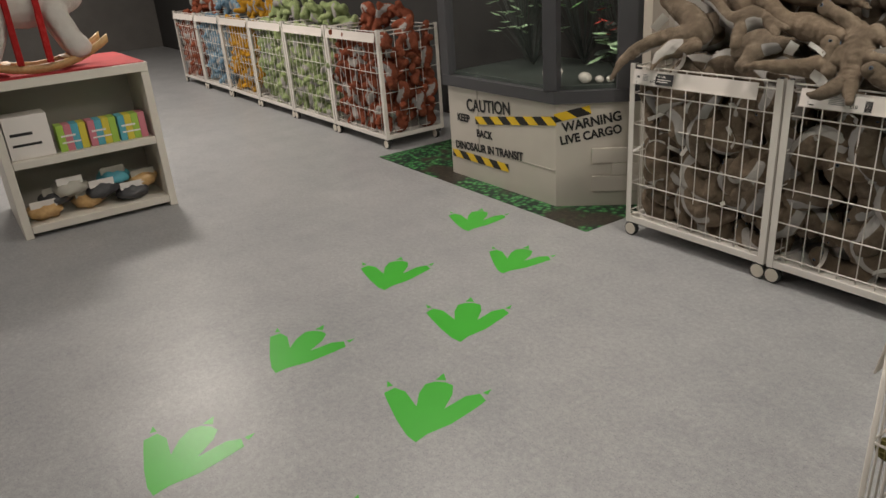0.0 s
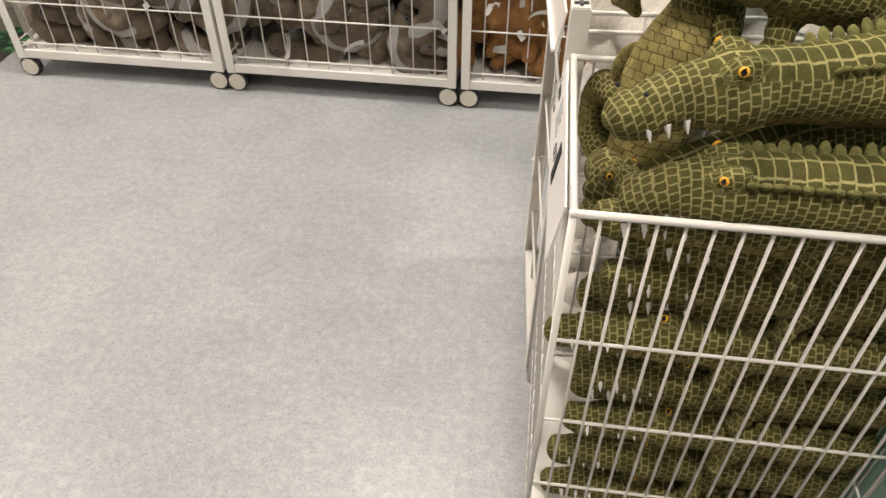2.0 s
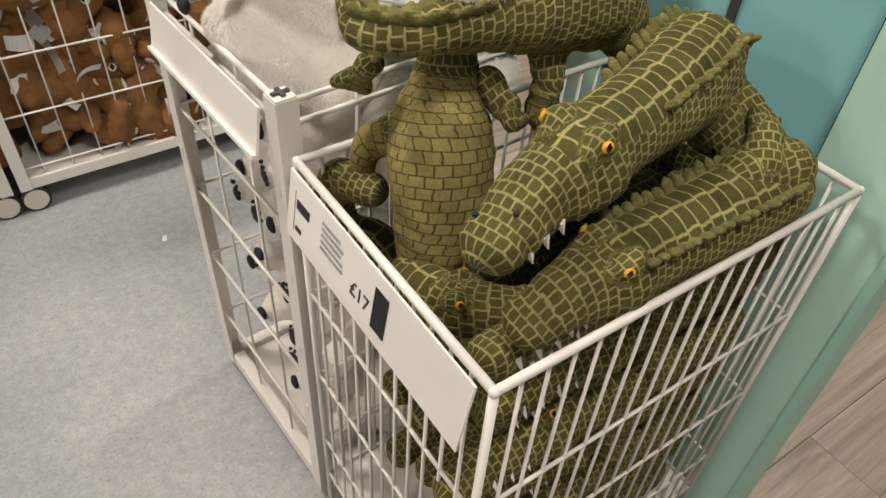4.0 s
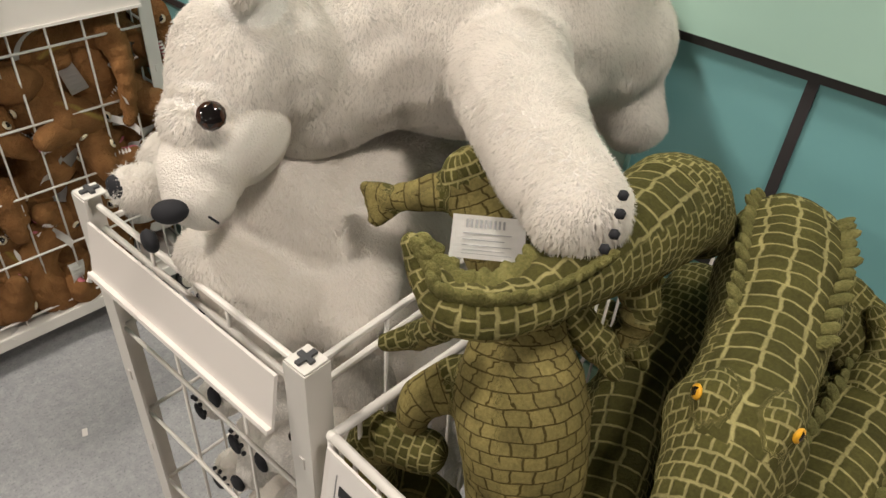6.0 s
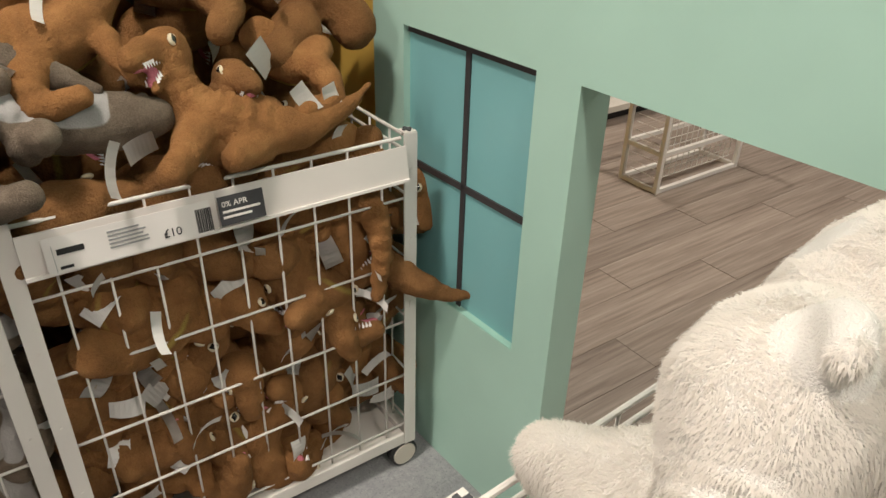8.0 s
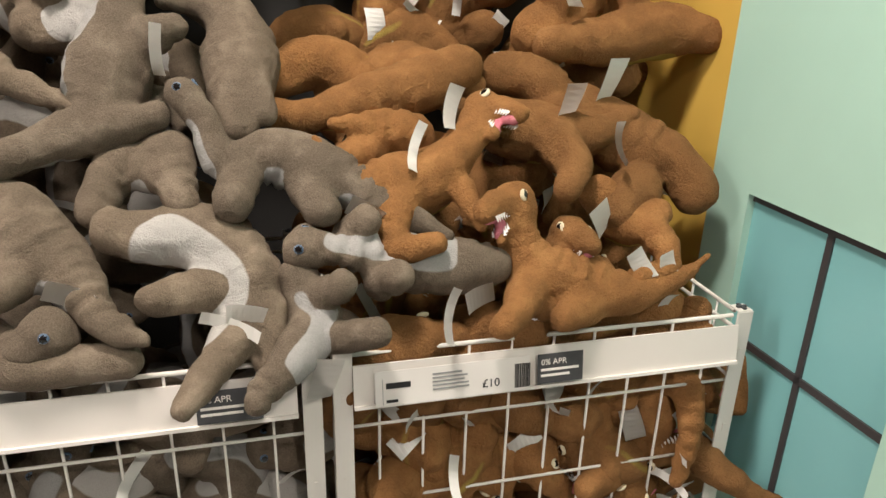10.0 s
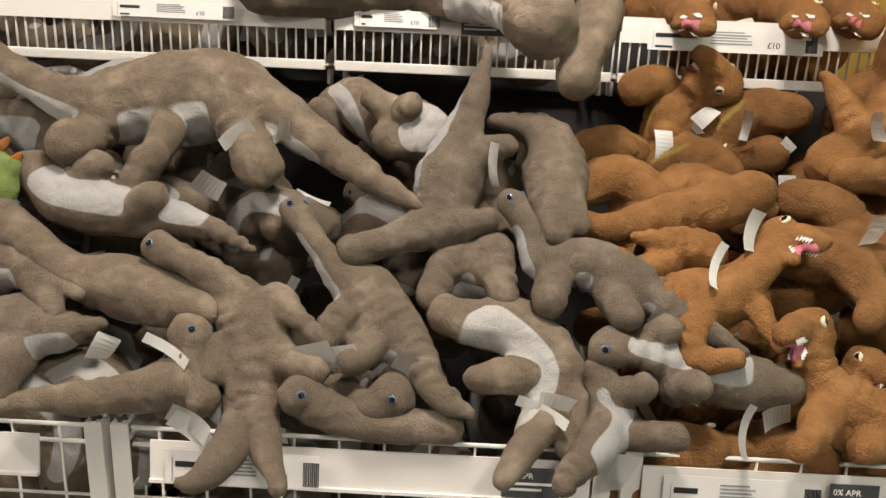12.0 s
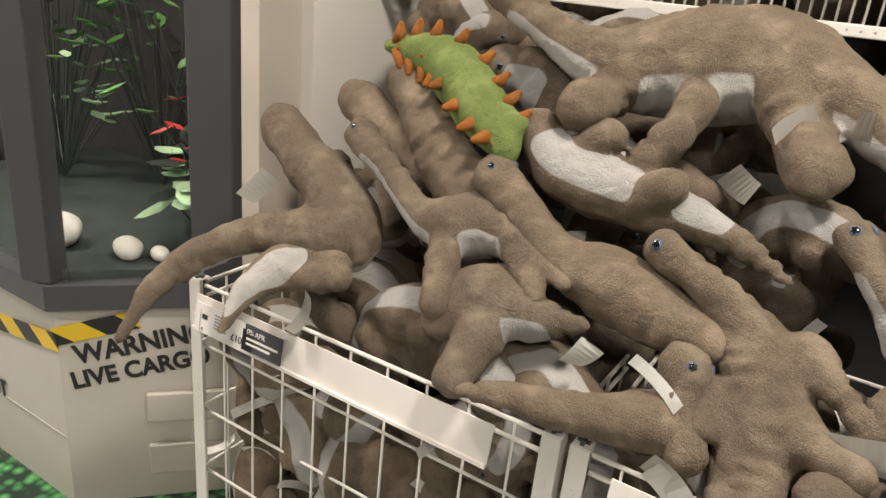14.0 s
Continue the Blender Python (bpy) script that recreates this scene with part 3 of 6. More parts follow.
def fur(me, count, length, seed, comb=(0, 0, -1), keep=None):
    """Adds a coat of fine tapering hairs to a skin."""
    rnd = np.random.RandomState(seed)
    me.calc_loop_triangles()
    n = len(me.loop_triangles)
    tri = np.empty(n * 3, dtype=np.int32)
    me.loop_triangles.foreach_get("vertices", tri)
    tri = tri.reshape(-1, 3)
    co = np.empty(len(me.vertices) * 3)
    me.vertices.foreach_get("co", co)
    co = co.reshape(-1, 3)
    no = np.empty(len(me.vertices) * 3)
    me.vertices.foreach_get("normal", no)
    no = no.reshape(-1, 3)
    a, b, c = co[tri[:, 0]], co[tri[:, 1]], co[tri[:, 2]]
    area = np.linalg.norm(np.cross(b - a, c - a), axis=1)
    pick = rnd.choice(n, count, p=area / area.sum())
    u = rnd.rand(count, 2)
    u[u.sum(1) > 1] = 1 - u[u.sum(1) > 1]
    p = a[pick] + (b - a)[pick] * u[:, :1] + (c - a)[pick] * u[:, 1:]
    nn = no[tri[pick, 0]]
    if keep is not None:
        ok = keep(p)
        p, nn = p[ok], nn[ok]
    clump = np.array([noise.noise_vector(Vector(q) * 28) for q in p])
    d = clump * 0.7 + rnd.randn(len(p), 3) * 0.22 + np.array(comb)[None] * 0.7
    d -= nn * (d * nn).sum(1)[:, None]
    d /= np.linalg.norm(d, axis=1)[:, None] + 1e-9
    d = d + nn * (0.28 + 0.22 * rnd.rand(len(p)))[:, None]
    d /= np.linalg.norm(d, axis=1)[:, None]
    w = np.cross(d, nn)
    w /= np.linalg.norm(w, axis=1)[:, None] + 1e-9
    ln = length * (0.6 + 0.7 * rnd.rand(len(p)))[:, None]
    k = len(p)
    v = np.vstack([p - w * 0.0008 - nn * 0.0006, p + w * 0.0008 - nn * 0.0006, p + d * ln])
    out = bpy.data.meshes.new("fur")
    out.vertices.add(3 * k)
    out.vertices.foreach_set("co", v.ravel())
    out.loops.add(3 * k)
    out.loops.foreach_set("vertex_index", np.stack([np.arange(k), np.arange(k) + k, np.arange(k) + 2 * k], 1).ravel().astype(np.int32))
    out.polygons.add(k)
    out.polygons.foreach_set("loop_start", (np.arange(k) * 3).astype(np.int32))
    out.update()
    out.validate()
    out.materials.append(HAIR)
    return out


def fur_part(parent, me, count, length, seed, keep=None):
    return tagged(part("fur", fur(me, count, length, seed, keep=keep), None, parent), kind="stuff")


def paw_pads(parent, at, facing, r, toes=4):
    """A black felt sole and toes on the end of a paw."""
    q = Vector(facing).to_track_quat("Z", "Y").to_matrix().to_4x4()
    bm = ball(bmesh.new(), (0, -r * 0.15, 0), (r * 0.5, r * 0.4, r * 0.16), 2)
    ob = part("paw_pad", bm, STITCH, parent, "black felt paw pad", True)
    ob.matrix_basis = Matrix.Translation(at) @ q
    for k in range(toes):
        a = math.pi * (0.2 + 0.6 * k / (toes - 1))
        bm = ball(bmesh.new(), (math.cos(a) * r * 0.68, math.sin(a) * r * 0.62, 0), (r * 0.13, r * 0.16, r * 0.12), 1)
        t = part("toe_pad", bm, STITCH, parent, "", True)
        t.matrix_basis = Matrix.Translation(at) @ q


# ---------------------------------------------------------------- shop fittings
def wire_bin(x0, x1, y0, y1, top, back=True, label="white wire stacking bin on castors", step=0.082, rows=(0.12, 0.285, 0.45, 0.615, 0.78), wheels=True, group="wire bins", rail=(0.0, 1.0), low=0.08):
    """A square steel frame with wire grids, castors and a price rail in front (towards -y)."""
    w, d = x1 - x0, y1 - y0
    ob = thing("wire_bin", label, "wire bin", (x0, y0, 0), 0, group)
    p = 0.032
    posts = None
    for x in (0, w - p):
        for y in (0, d - p):
            bm = a_box(0, 0, low, p, 0.004, top)
            box(bm, 0, 0.004, low, 0.004, p, top)
            for k in range(5):
                box(bm, p * 0.4, -0.0015, low + 0.1 + k * 0.17, p * 0.6, 0, low + 0.118 + k * 0.17)
            for f in bm.faces:
                f.material_index = 0
            o = part("post", bm, WIRE, ob)
            o.matrix_basis = pose(x + (p if x > 0 else 0), y + (p if y > 0 else 0), 0, 0, 0, 0) @ Matrix.Diagonal((-1 if x > 0 else 1, -1 if y > 0 else 1, 1, 1))
            bm = a_box(0.001, 0.001, top, p - 0.001, p - 0.001, top + 0.003, 0.001)
            o2 = part("post_cap", bm, WIRE, ob)
            o2.location = (x, y, 0)
            # dark cross laid on the cap for the shade inside an open post
            o3 = part("channel", box(a_box(0.006, 0.013, top + 0.0035, p - 0.006, p - 0.013, top + 0.007), 0.013, 0.004, top + 0.0035, p - 0.013, p - 0.004, top + 0.0068), DARK_CARD, ob, "dark cross on the closed post cap, painting the shaded hollow")
            o3.location = (x, y, 0)
    for y in (0.002, d - 0.03):
        part("base_rail", a_box(p, y, low, w - p, y + 0.028, low + 0.036, 0.003), WIRE, ob)
        for z in (top - 0.012, top - 0.045):
            part("rim_wire", a_rod((p, y + 0.014, z), (w - p, y + 0.014, z), 0.0042), WIRE, ob)
    for x in (0.002, w - 0.03):
        part("base_rail", a_box(x, p, low, x + 0.028, d - p, low + 0.036, 0.003), WIRE, ob)
        for z in (top - 0.012, top - 0.045):
            part("rim_wire", a_rod((x + 0.014, p, z), (x + 0.014, d - p, z), 0.0042), WIRE, ob)
    upright = link_mesh("upright_wire", a_rod((0, 0, low + 0.03), (0, 0, top - 0.012), 0.0026, 6), WIRE, True)
    n = max(2, round(w / step))
    for i in range(1, n):
        part("upright_wire", upright, None, ob).location = (w * i / n, 0.016, 0)
    m = max(2, round(d / step))
    for i in range(1, m):
        for x in (0.016, w - 0.016):
            part("upright_wire", upright, None, ob).location = (x, d * i / m, 0)
    cross = link_mesh("cross_wire", a_rod((p * 0.5, 0, 0), (w - p * 0.5, 0, 0), 0.0032, 6), WIRE, True)
    cross2 = link_mesh("cross_wire", a_rod((0, p * 0.5, 0), (0, d - p * 0.5, 0), 0.0032, 6), WIRE, True)
    for z in rows:
        if z < top - 0.1:
            part("cross_wire", cross, None, ob).location = (0, 0.011, z + low * 0.3)
            for x in (0.011, w - 0.011):
                part("cross_wire", cross2, None, ob).location = (x, 0, z + low * 0.3)
    part("floor_panel", a_box(p, p, low + 0.004, w - p, d - p, low + 0.02), WIRE, ob)
    if wheels:
        for x in (0.03, w - 0.03):
            for y in (0.04, d - 0.05):
                wh = part("castor", a_rod((x, y - 0.034, 0.04), (x, y - 0.01, 0.04), 0.04, 24), RUBBER, ob, "black castor with ivory hub", True)
                part("hub", a_rod((x, y - 0.038, 0.04), (x, y - 0.006, 0.04), 0.033, 20), WHEEL, wh)
                part("fork", a_box(x - 0.017, y - 0.012, 0.05, x + 0.017, y + 0.024, low + 0.002, 0.003), RUBBER, ob)
    if rail:
        a, b = p + (w - 2 * p) * rail[0], p + (w - 2 * p) * rail[1]
        bm = a_box(0, 0, -0.072, b - a, 0.004, 0.0)
        box(bm, 0, -0.006, -0.076, b - a, 0.004, -0.070)
        o = part("price_rail", bm, RAIL, ob, "white plastic price rail")
        o.matrix_basis = pose(a, -0.006, top - 0.022, -9)
    return ob


def price_card(at, turn, w=0.26, h=0.062, price="£10", band=True):
    """A printed shelf-edge card: title bar, fine print, price and bar code."""
    ob = new("price_card")
    ob.matrix_basis = pose(*at, *turn)
    tagged(ob, "white printed price card in a shelf-edge rail", "price card", "price cards")
    part("card", a_box(0, -0.001, -h, w, 0.0, 0), CARD, ob)
    ink = bmesh.new()
    box(ink, 0.018, -0.0022, -h * 0.50, w * 0.22, -0.001, -h * 0.34)
    box(ink, 0.018, -0.0022, -h * 0.90, w * 0.14, -0.001, -h * 0.82)
    part("title_bar", ink, INK, ob, "black print too small to read")
    fine = bmesh.new()
    rnd = random.Random(3)
    for k in range(5):
        box(fine, w * 0.36, -0.002, -h * (0.24 + 0.11 * k), w * (0.36 + rnd.uniform(0.16, 0.28)), -0.001, -h * (0.19 + 0.11 * k))
    box(fine, 0.012, -0.002, -h * 0.95, 0.0128, -0.001, -h * 0.22)
    part("fine_print", fine, TAG_PRINT, ob)
    me = words(price, h * 0.34, 0.0004)
    me.materials.append(INK)
    o = part("price", me, None, ob)
    o.location = (w * 0.68, -0.0016, -h * 0.78)
    codes = bmesh.new()
    x = w * 0.90
    for k in range(12):
        t = rnd.choice((0.0008, 0.0014, 0.002))
        box(codes, x, -0.0022, -h * 0.9, x + t, -0.001, -h * 0.2)
        x += t + rnd.choice((0.0008, 0.0012))
    part("bar_code", codes, INK, ob)
    return ob


def offer_card(at, turn, w=0.085, h=0.055):
    ob = new("offer_card")
    ob.matrix_basis = pose(*at, *turn)
    tagged(ob, "charcoal offer card with white lettering on a rail", "price card", "price cards")
    part("card", a_box(0, -0.001, -h, w, 0, 0), DARK_CARD, ob)
    me = words("0% APR", h * 0.27, 0.0004)
    me.materials.append(CARD)
    part("lettering", me, None, ob).location = (0.006, -0.0016, -h * 0.36)
    fine = bmesh.new()
    box(fine, 0.006, -0.002, -h * 0.57, w * 0.9, -0.001, -h * 0.49)
    box(fine, 0.006, -0.002, -h * 0.76, w * 0.7, -0.001, -h * 0.68)
    part("fine_print", fine, CARD, ob)
    return ob


# ---------------------------------------------------------------- the place
structure("floor", a_box(-16, -5, -0.06, 0.6, 5, 0), FLOOR, "grey speckled vinyl shop floor")
structure("floor_far", a_box(0.6, -5, -0.07, 7, 8, -0.006), PLANK_BED, "joints of the plank floor")
structure("wall_back", a_box(-16, 3.98, 0, 0.56, 4.1, 3.2), DARK_WALL, "dark wall behind the shelves")
# outer walls and ceiling out of view, added; dark walls cut bounced light
structure("wall_west", a_box(-16.1, -5, 0, -16, 4.1, 3.2), UNSEEN_WALL, "plain dark grey wall out of view, added to close the shop")
structure("wall_south", a_box(-16, -5.1, 0, 7, -5, 3.2), UNSEEN_WALL, "plain dark grey wall out of view, added to close the shop")
structure("wall_east", a_box(7, -5, 0, 7.1, 8, 3.2), UNSEEN_WALL, "plain dark grey wall out of view, added to close the shop")
structure("wall_north", a_box(0.68, 8, 0, 7, 8.1, 3.2), UNSEEN_WALL, "plain dark grey wall out of view, added to close the shop")
structure("ceiling", a_box(-16, -5, 3.2, 7, 8, 3.3), CEILING, "dark ceiling out of view, added to close the shop")
structure("wall_yellow", a_box(0.585, 3.03, 0, 0.68, 8, 3.2), YELLOW, "yellow painted wall beside the shelves")
bm = a_box(0.56, 3.50, 0.3, 0.584, 3.56, 3.0)
structure("trim_yellow", bm, YELLOW, "yellow upright strip")
# mint play-house front with a doorway and inset window panels
X0, X1 = 0.575, 0.655
bm = bmesh.new()
box(bm, X0, 2.40, 0, X1, 2.506, 3.2)
box(bm, X0, 2.506, 0, X1, 2.912, 0.511)
box(bm, X0, 2.506, 1.137, X1, 2.912, 3.2)
box(bm, X0, 2.912, 0, X1, 3.03, 3.2)
box(bm, X0, 1.67, 1.137, X1, 2.40, 1.371)
box(bm, X0, 1.67, 2.1, X1, 2.40, 3.2)
box(bm, X0, 1.565, 0, X1, 1.67, 3.2)
box(bm, X0, 1.16, 0, X1, 1.565, 0.511)
box(bm, X0, 1.16, 1.137, X1, 1.565, 3.2)
box(bm, X0, 1.02, 0, X1, 1.16, 3.2)
MINT = pose(0.587, 2.7, 0, 0, 0, 2.9) @ pose(-0.575, -2.7, 0)
structure("wall_mint", bm, TEAL, "mint green painted play-house front with openings").matrix_basis = MINT


def inset_window(name, y0, y1, z0, z1, bars=True):
    ob = tagged(new(name), "aqua window panel with charcoal glazing bars", "window", kind="structure")
    part("pane", a_box(X0 + 0.018, y0, z0, X0 + 0.03, y1, z1), PANE, ob)
    part("sill", a_box(X0 + 0.001, y0, z0 - 0.004, X0 + 0.018, y1, z0 + 0.003), TEAL_SIDE, ob, "mint sill edge, a little darker than the wall")
    if bars:
        ym, zm = (y0 + y1) / 2, (z0 + z1) / 2
        for b in ((y0, z1 - 0.016, y1, z1), (y0, zm - 0.008, y1, zm + 0.008), (ym - 0.007, z0, ym + 0.007, z1 - 0.016), (y0, z0, y0 + 0.006, z1), ):
            part("glazing_bar", a_box(X0 + 0.013, b[0], b[1], X0 + 0.0178, b[2], b[3]), BAR, ob)
    return ob


for name, y0, y1, z0, z1 in (("window_1", 2.506, 2.912, 0.511, 1.137), ("window_2", 1.16, 1.565, 0.511, 1.137), ("window_3", 1.67, 2.40, 1.371, 2.1)):
    inset_window(name, y0, y1, z0, z1).matrix_basis = MINT
structure("trim_mint", a_box(0.57, 1.005, 0, 0.66, 1.02, 3.2), TEAL_SIDE, "mint end strip of the play-house wall, a little darker than its front").matrix_basis = MINT
# end panel of the shelf bay, column behind the show case
structure("wall_panel", a_box(-2.2, 3.24, 0, -2.16, 3.98, 3.2), WHITE_WALL, "white end panel of the shelf bay")
structure("column", a_box(-2.262, 3.10, 0, -2.201, 3.98, 3.2), BEIGE, "beige boarded column beside the show case")
# ceiling lights out of view, added to light the shop from above
FIX = [(-0.55, 2.45, 29), (0.1, 0.5, 22), (-3.0, 2.1, 27), (-6.4, 1.2, 66), (-9.8, 1.0, 62), (-3.5, -2.2, 24), (-8, -2.4, 24), (-13, 1.0, 30), (2.6, 2.4, 40), (2.6, 5.6, 40), (3.5, -1.5, 34)]


def ceiling_lamp(x, y, watts):
    ob = thing("ceiling_light", "ceiling light out of view, added as a white rectangular panel with glowing diffuser", "ceiling light", (x, y, 3.1), 0, "ceiling lights")
    part("frame", a_box(-0.3, -0.3, 0.03, 0.3, 0.3, 0.1, 0.01), WIRE, ob)
    m = bpy.data.materials.get("diffuser")
    if not m:
        m, t, b = material("diffuser", 0.5)
        b.inputs["Emission Color"].default_value = (1.0, 0.9, 0.8, 1)
        b.inputs["Emission Strength"].default_value = 4.0
    part("diffuser", a_box(-0.27, -0.27, 0.02, 0.27, 0.27, 0.029), m, ob)
    la = bpy.data.lights.new("lamp", "AREA")
    la.shape, la.size, la.energy, la.color = "SQUARE", 0.28, watts * LIGHT, (1.0, 0.91, 0.81)
    lo = new("lamp", la)
    lo.matrix_basis = pose(x, y, 3.1)
    return ob


for f in FIX:
    ceiling_lamp(*f)

# floor prints
def footprint(x, y, turn, size=1.0):
    """A three-toed green decal with claw tips."""
    ob = thing("footprint_decal", "bright green three-toed footprint sticker on the floor", "floor sticker", (x, y, 0), turn, "floor footprints")
    bm = bmesh.new()

    L = 0.40
    pad = [(0.0, -0.5), (0.07, -0.38), (0.24, -0.22), (0.40, 0.02), (0.47, 0.14), (0.40, 0.24), (0.28, 0.19), (0.13, -0.02), (0.155, 0.2), (0.13, 0.34),
           (0.05, 0.38), (-0.05, 0.38), (-0.13, 0.33), (-0.15, 0.18), (-0.12, -0.02), (-0.28, 0.19), (-0.40, 0.24), (-0.47, 0.14), (-0.40, 0.02), (-0.25, -0.22), (-0.1, -0.42)]
    ring = [bm.verts.new((a * L * size, b * L * size, 0.0006)) for a, b in pad]
    hub = bm.verts.new((0, -0.3 * L * size, 0.0006))
    for i in range(len(ring)):
        bm.faces.new((hub, ring[i], ring[(i + 1) % len(ring)]))
    part("sole", bm, DECAL, ob)
    for tri in (((-0.05, 0.41), (0.05, 0.41), (0.0, 0.53)), ((0.42, 0.26), (0.47, 0.23), (0.49, 0.33)), ((-0.47, 0.24), (-0.42, 0.27), (-0.5, 0.34))):
        cb = bmesh.new()
        cb.faces.new([cb.verts.new((a * L * size, b * L * size, 0.0006)) for a, b in tri])
        part("claw", cb, DECAL, ob)
    return ob


footprint(-1.401, 0.960, 41.8, 1.074)
footprint(-1.857, 1.470, 46.7, 1.044)
footprint(-2.137, 0.768, 35.0, 1.025)
footprint(-2.528, 1.488, 46.1, 1.030)
footprint(-2.210, 2.074, 28.1, 0.954)
footprint(-2.850, 2.290, 39.8, 0.986)
footprint(-1.737, 0.136, 44.8, 1.050)
footprint(-1.003, 0.358, 44.8, 1.050)

ob = tagged(new("jungle_mat", link_mesh("jungle_mat", a_box(-4.6, 2.62, 0.0005, -2.22, 3.4, 0.0015), JUNGLE)), "printed jungle-floor mat, leafy green and dark brown", "floor mat")

# ---------------------------------------------------------------- crate with the glass show case on it
CX, CY, CT = -2.66, 2.80, 0.66
crate = thing("display_crate", "cream painted wooden crate with stencilled warnings and hazard tape", "crate", (CX, CY, 0))
S2 = math.degrees(math.atan2(0.40, 0.36))
bm = bmesh.new()
vs = [bm.verts.new(p) for p in ((-1.12, 0, 0.0), (0, 0, 0), (0.36, 0.40, 0), (0.36, 0.9, 0), (-1.12, 0.9, 0))]
f = bm.faces.new(vs)
up = bmesh.ops.extrude_face_region(bm, geom=[f])["geom"]
bmesh.ops.translate(bm, vec=(0, 0, CT), verts=[v for v in up if isinstance(v, bmesh.types.BMVert)])
bmesh.ops.recalc_face_normals(bm, faces=bm.faces[:])
part("body", bm, CRATE, crate)
part("joint", a_box(-1.118, -0.003, 0.235, 0.0, 0.0, 0.240), SHELF_IN, crate)
part("joint", a_box(-0.78, -0.003, 0.24, -0.775, 0.0, CT), SHELF_IN, crate)


def front_plate(x, z, turn=0.0, face=0):
    """A pose on the front (0) or on the slanted side (1) of the crate."""
    if face == 0:
        return pose(x, -0.004, z, 0, -turn, 0)
    return pose(0, 0, 0, 0, 0, S2) @ pose(x, -0.004, z, 0, -turn, 0)


for text, x, z, size, face, turn in (("CAUTION", -0.90, 0.50, 0.118, 0, 4), ("KEEP", -1.02, 0.415, 0.075, 0, 1), ("BACK", -0.80, 0.33, 0.075, 0, 1), ("DINOSAUR IN TRANSIT", -1.06, 0.205, 0.079, 0, 3),
                                     ("WARNING", 0.045, 0.485, 0.082, 1, 10), ("LIVE CARGO", 0.03, 0.405, 0.074, 1, 10)):
    me = words(text, size, 0.0006, 0.0025)
    me.materials.append(INK)
    o = part("stencil", me, None, crate, "black stencilled capitals")
    o.matrix_basis = front_plate(x, z, turn, face) @ Matrix.Diagonal((0.9, 1, 1, 1))
for x0, z, ln, face, turn in ((-1.10, 0.135, 0.64, 0, 0.0), (-0.80, 0.415, 0.82, 0, 8.0), (0.0, 0.545, 0.22, 1, 12.0)):
    o = part("hazard_tape", a_box(0, -0.002, 0, ln, 0, 0.055), HAZARD, crate, "yellow and black hazard tape")
    o.matrix_basis = front_plate(x0, z, turn, face)
for x0, z0, x1, z1 in ((0.22, 0.285, 0.53, 0.38), (0.34, 0.205, 0.53, 0.283), (0.22, 0.10, 0.53, 0.203)):
    o = part("plank", a_box(x0, -0.018, z0, x1, 0.0, z1, 0.004), CRATE, crate)
    o.matrix_basis = front_plate(0, 0, 0, 1)

case = thing("show_case", "slate grey framed glass show case with a planted scene inside", "display case", (CX, CY, CT))
prof = ((-1.14, -0.03), (0.015, -0.03), (0.39, 0.385))


def slab(pts, z0, z1):
    bm = bmesh.new()
    f = bm.faces.new([bm.verts.new((x, y, z0)) for x, y in pts])
    up = bmesh.ops.extrude_face_region(bm, geom=[f])["geom"]
    bmesh.ops.translate(bm, vec=(0, 0, z1 - z0), verts=[v for v in up if isinstance(v, bmesh.types.BMVert)])
    bmesh.ops.recalc_face_normals(bm, faces=bm.faces[:])
    return bm


full = (*prof, (0.39, 0.92), (-1.14, 0.92))
part("base", slab(full, 0.002, 0.075), CASE, case)
part("top", slab(full, 1.35, 1.5), CASE, case)
part("back", a_box(-1.14, 0.86, 0.075, 0.39, 0.92, 1.35), DARK_WALL, case)
part("end_panel", a_box(0.33, 0.42, 0.075, 0.39, 0.86, 1.35), CASE, case)
for x, y, a, w in ((-1.10, 0.0, 0, 0.045), (-0.03, 0.0, 22, 0.045), (0.345, 0.375, 47, 0.15)):
    o = part("corner_post", a_box(-w, -0.03, 0.075, 0.045, 0.04, 1.35, 0.004), CASE, case)
    o.matrix_basis = pose(x, y, 0, 0, 0, a)
g = part("pane", a_box(-1.06, 0.0, 0.075, -0.07, 0.004, 1.35), GLASS, case, "clear glass")
g.visible_shadow = False
g = part("pane", a_box(0.07, 0.012, 0.075, 0.49, 0.016, 1.35), GLASS, case, "clear glass")
g.matrix_basis = pose(0, -0.03, 0, 0, 0, S2)
g.visible_shadow = False
part("soil", slab(((-1.06, 0.02), (0.0, 0.02), (0.3, 0.36), (0.3, 0.84), (-1.06, 0.84)), 0.076, 0.1), LEAF_DARK, case)
# fill light added to brighten the case inside; no lamp fitting there
la = bpy.data.lights.new("case_lamp", "AREA")
la.shape, la.size, la.energy, la.color = "SQUARE", 0.4, 2.6 * LIGHT, (1.0, 0.85, 0.68)
new("case_lamp", la).matrix_basis = pose(CX - 0.1, CY + 0.45, CT + 1.34)


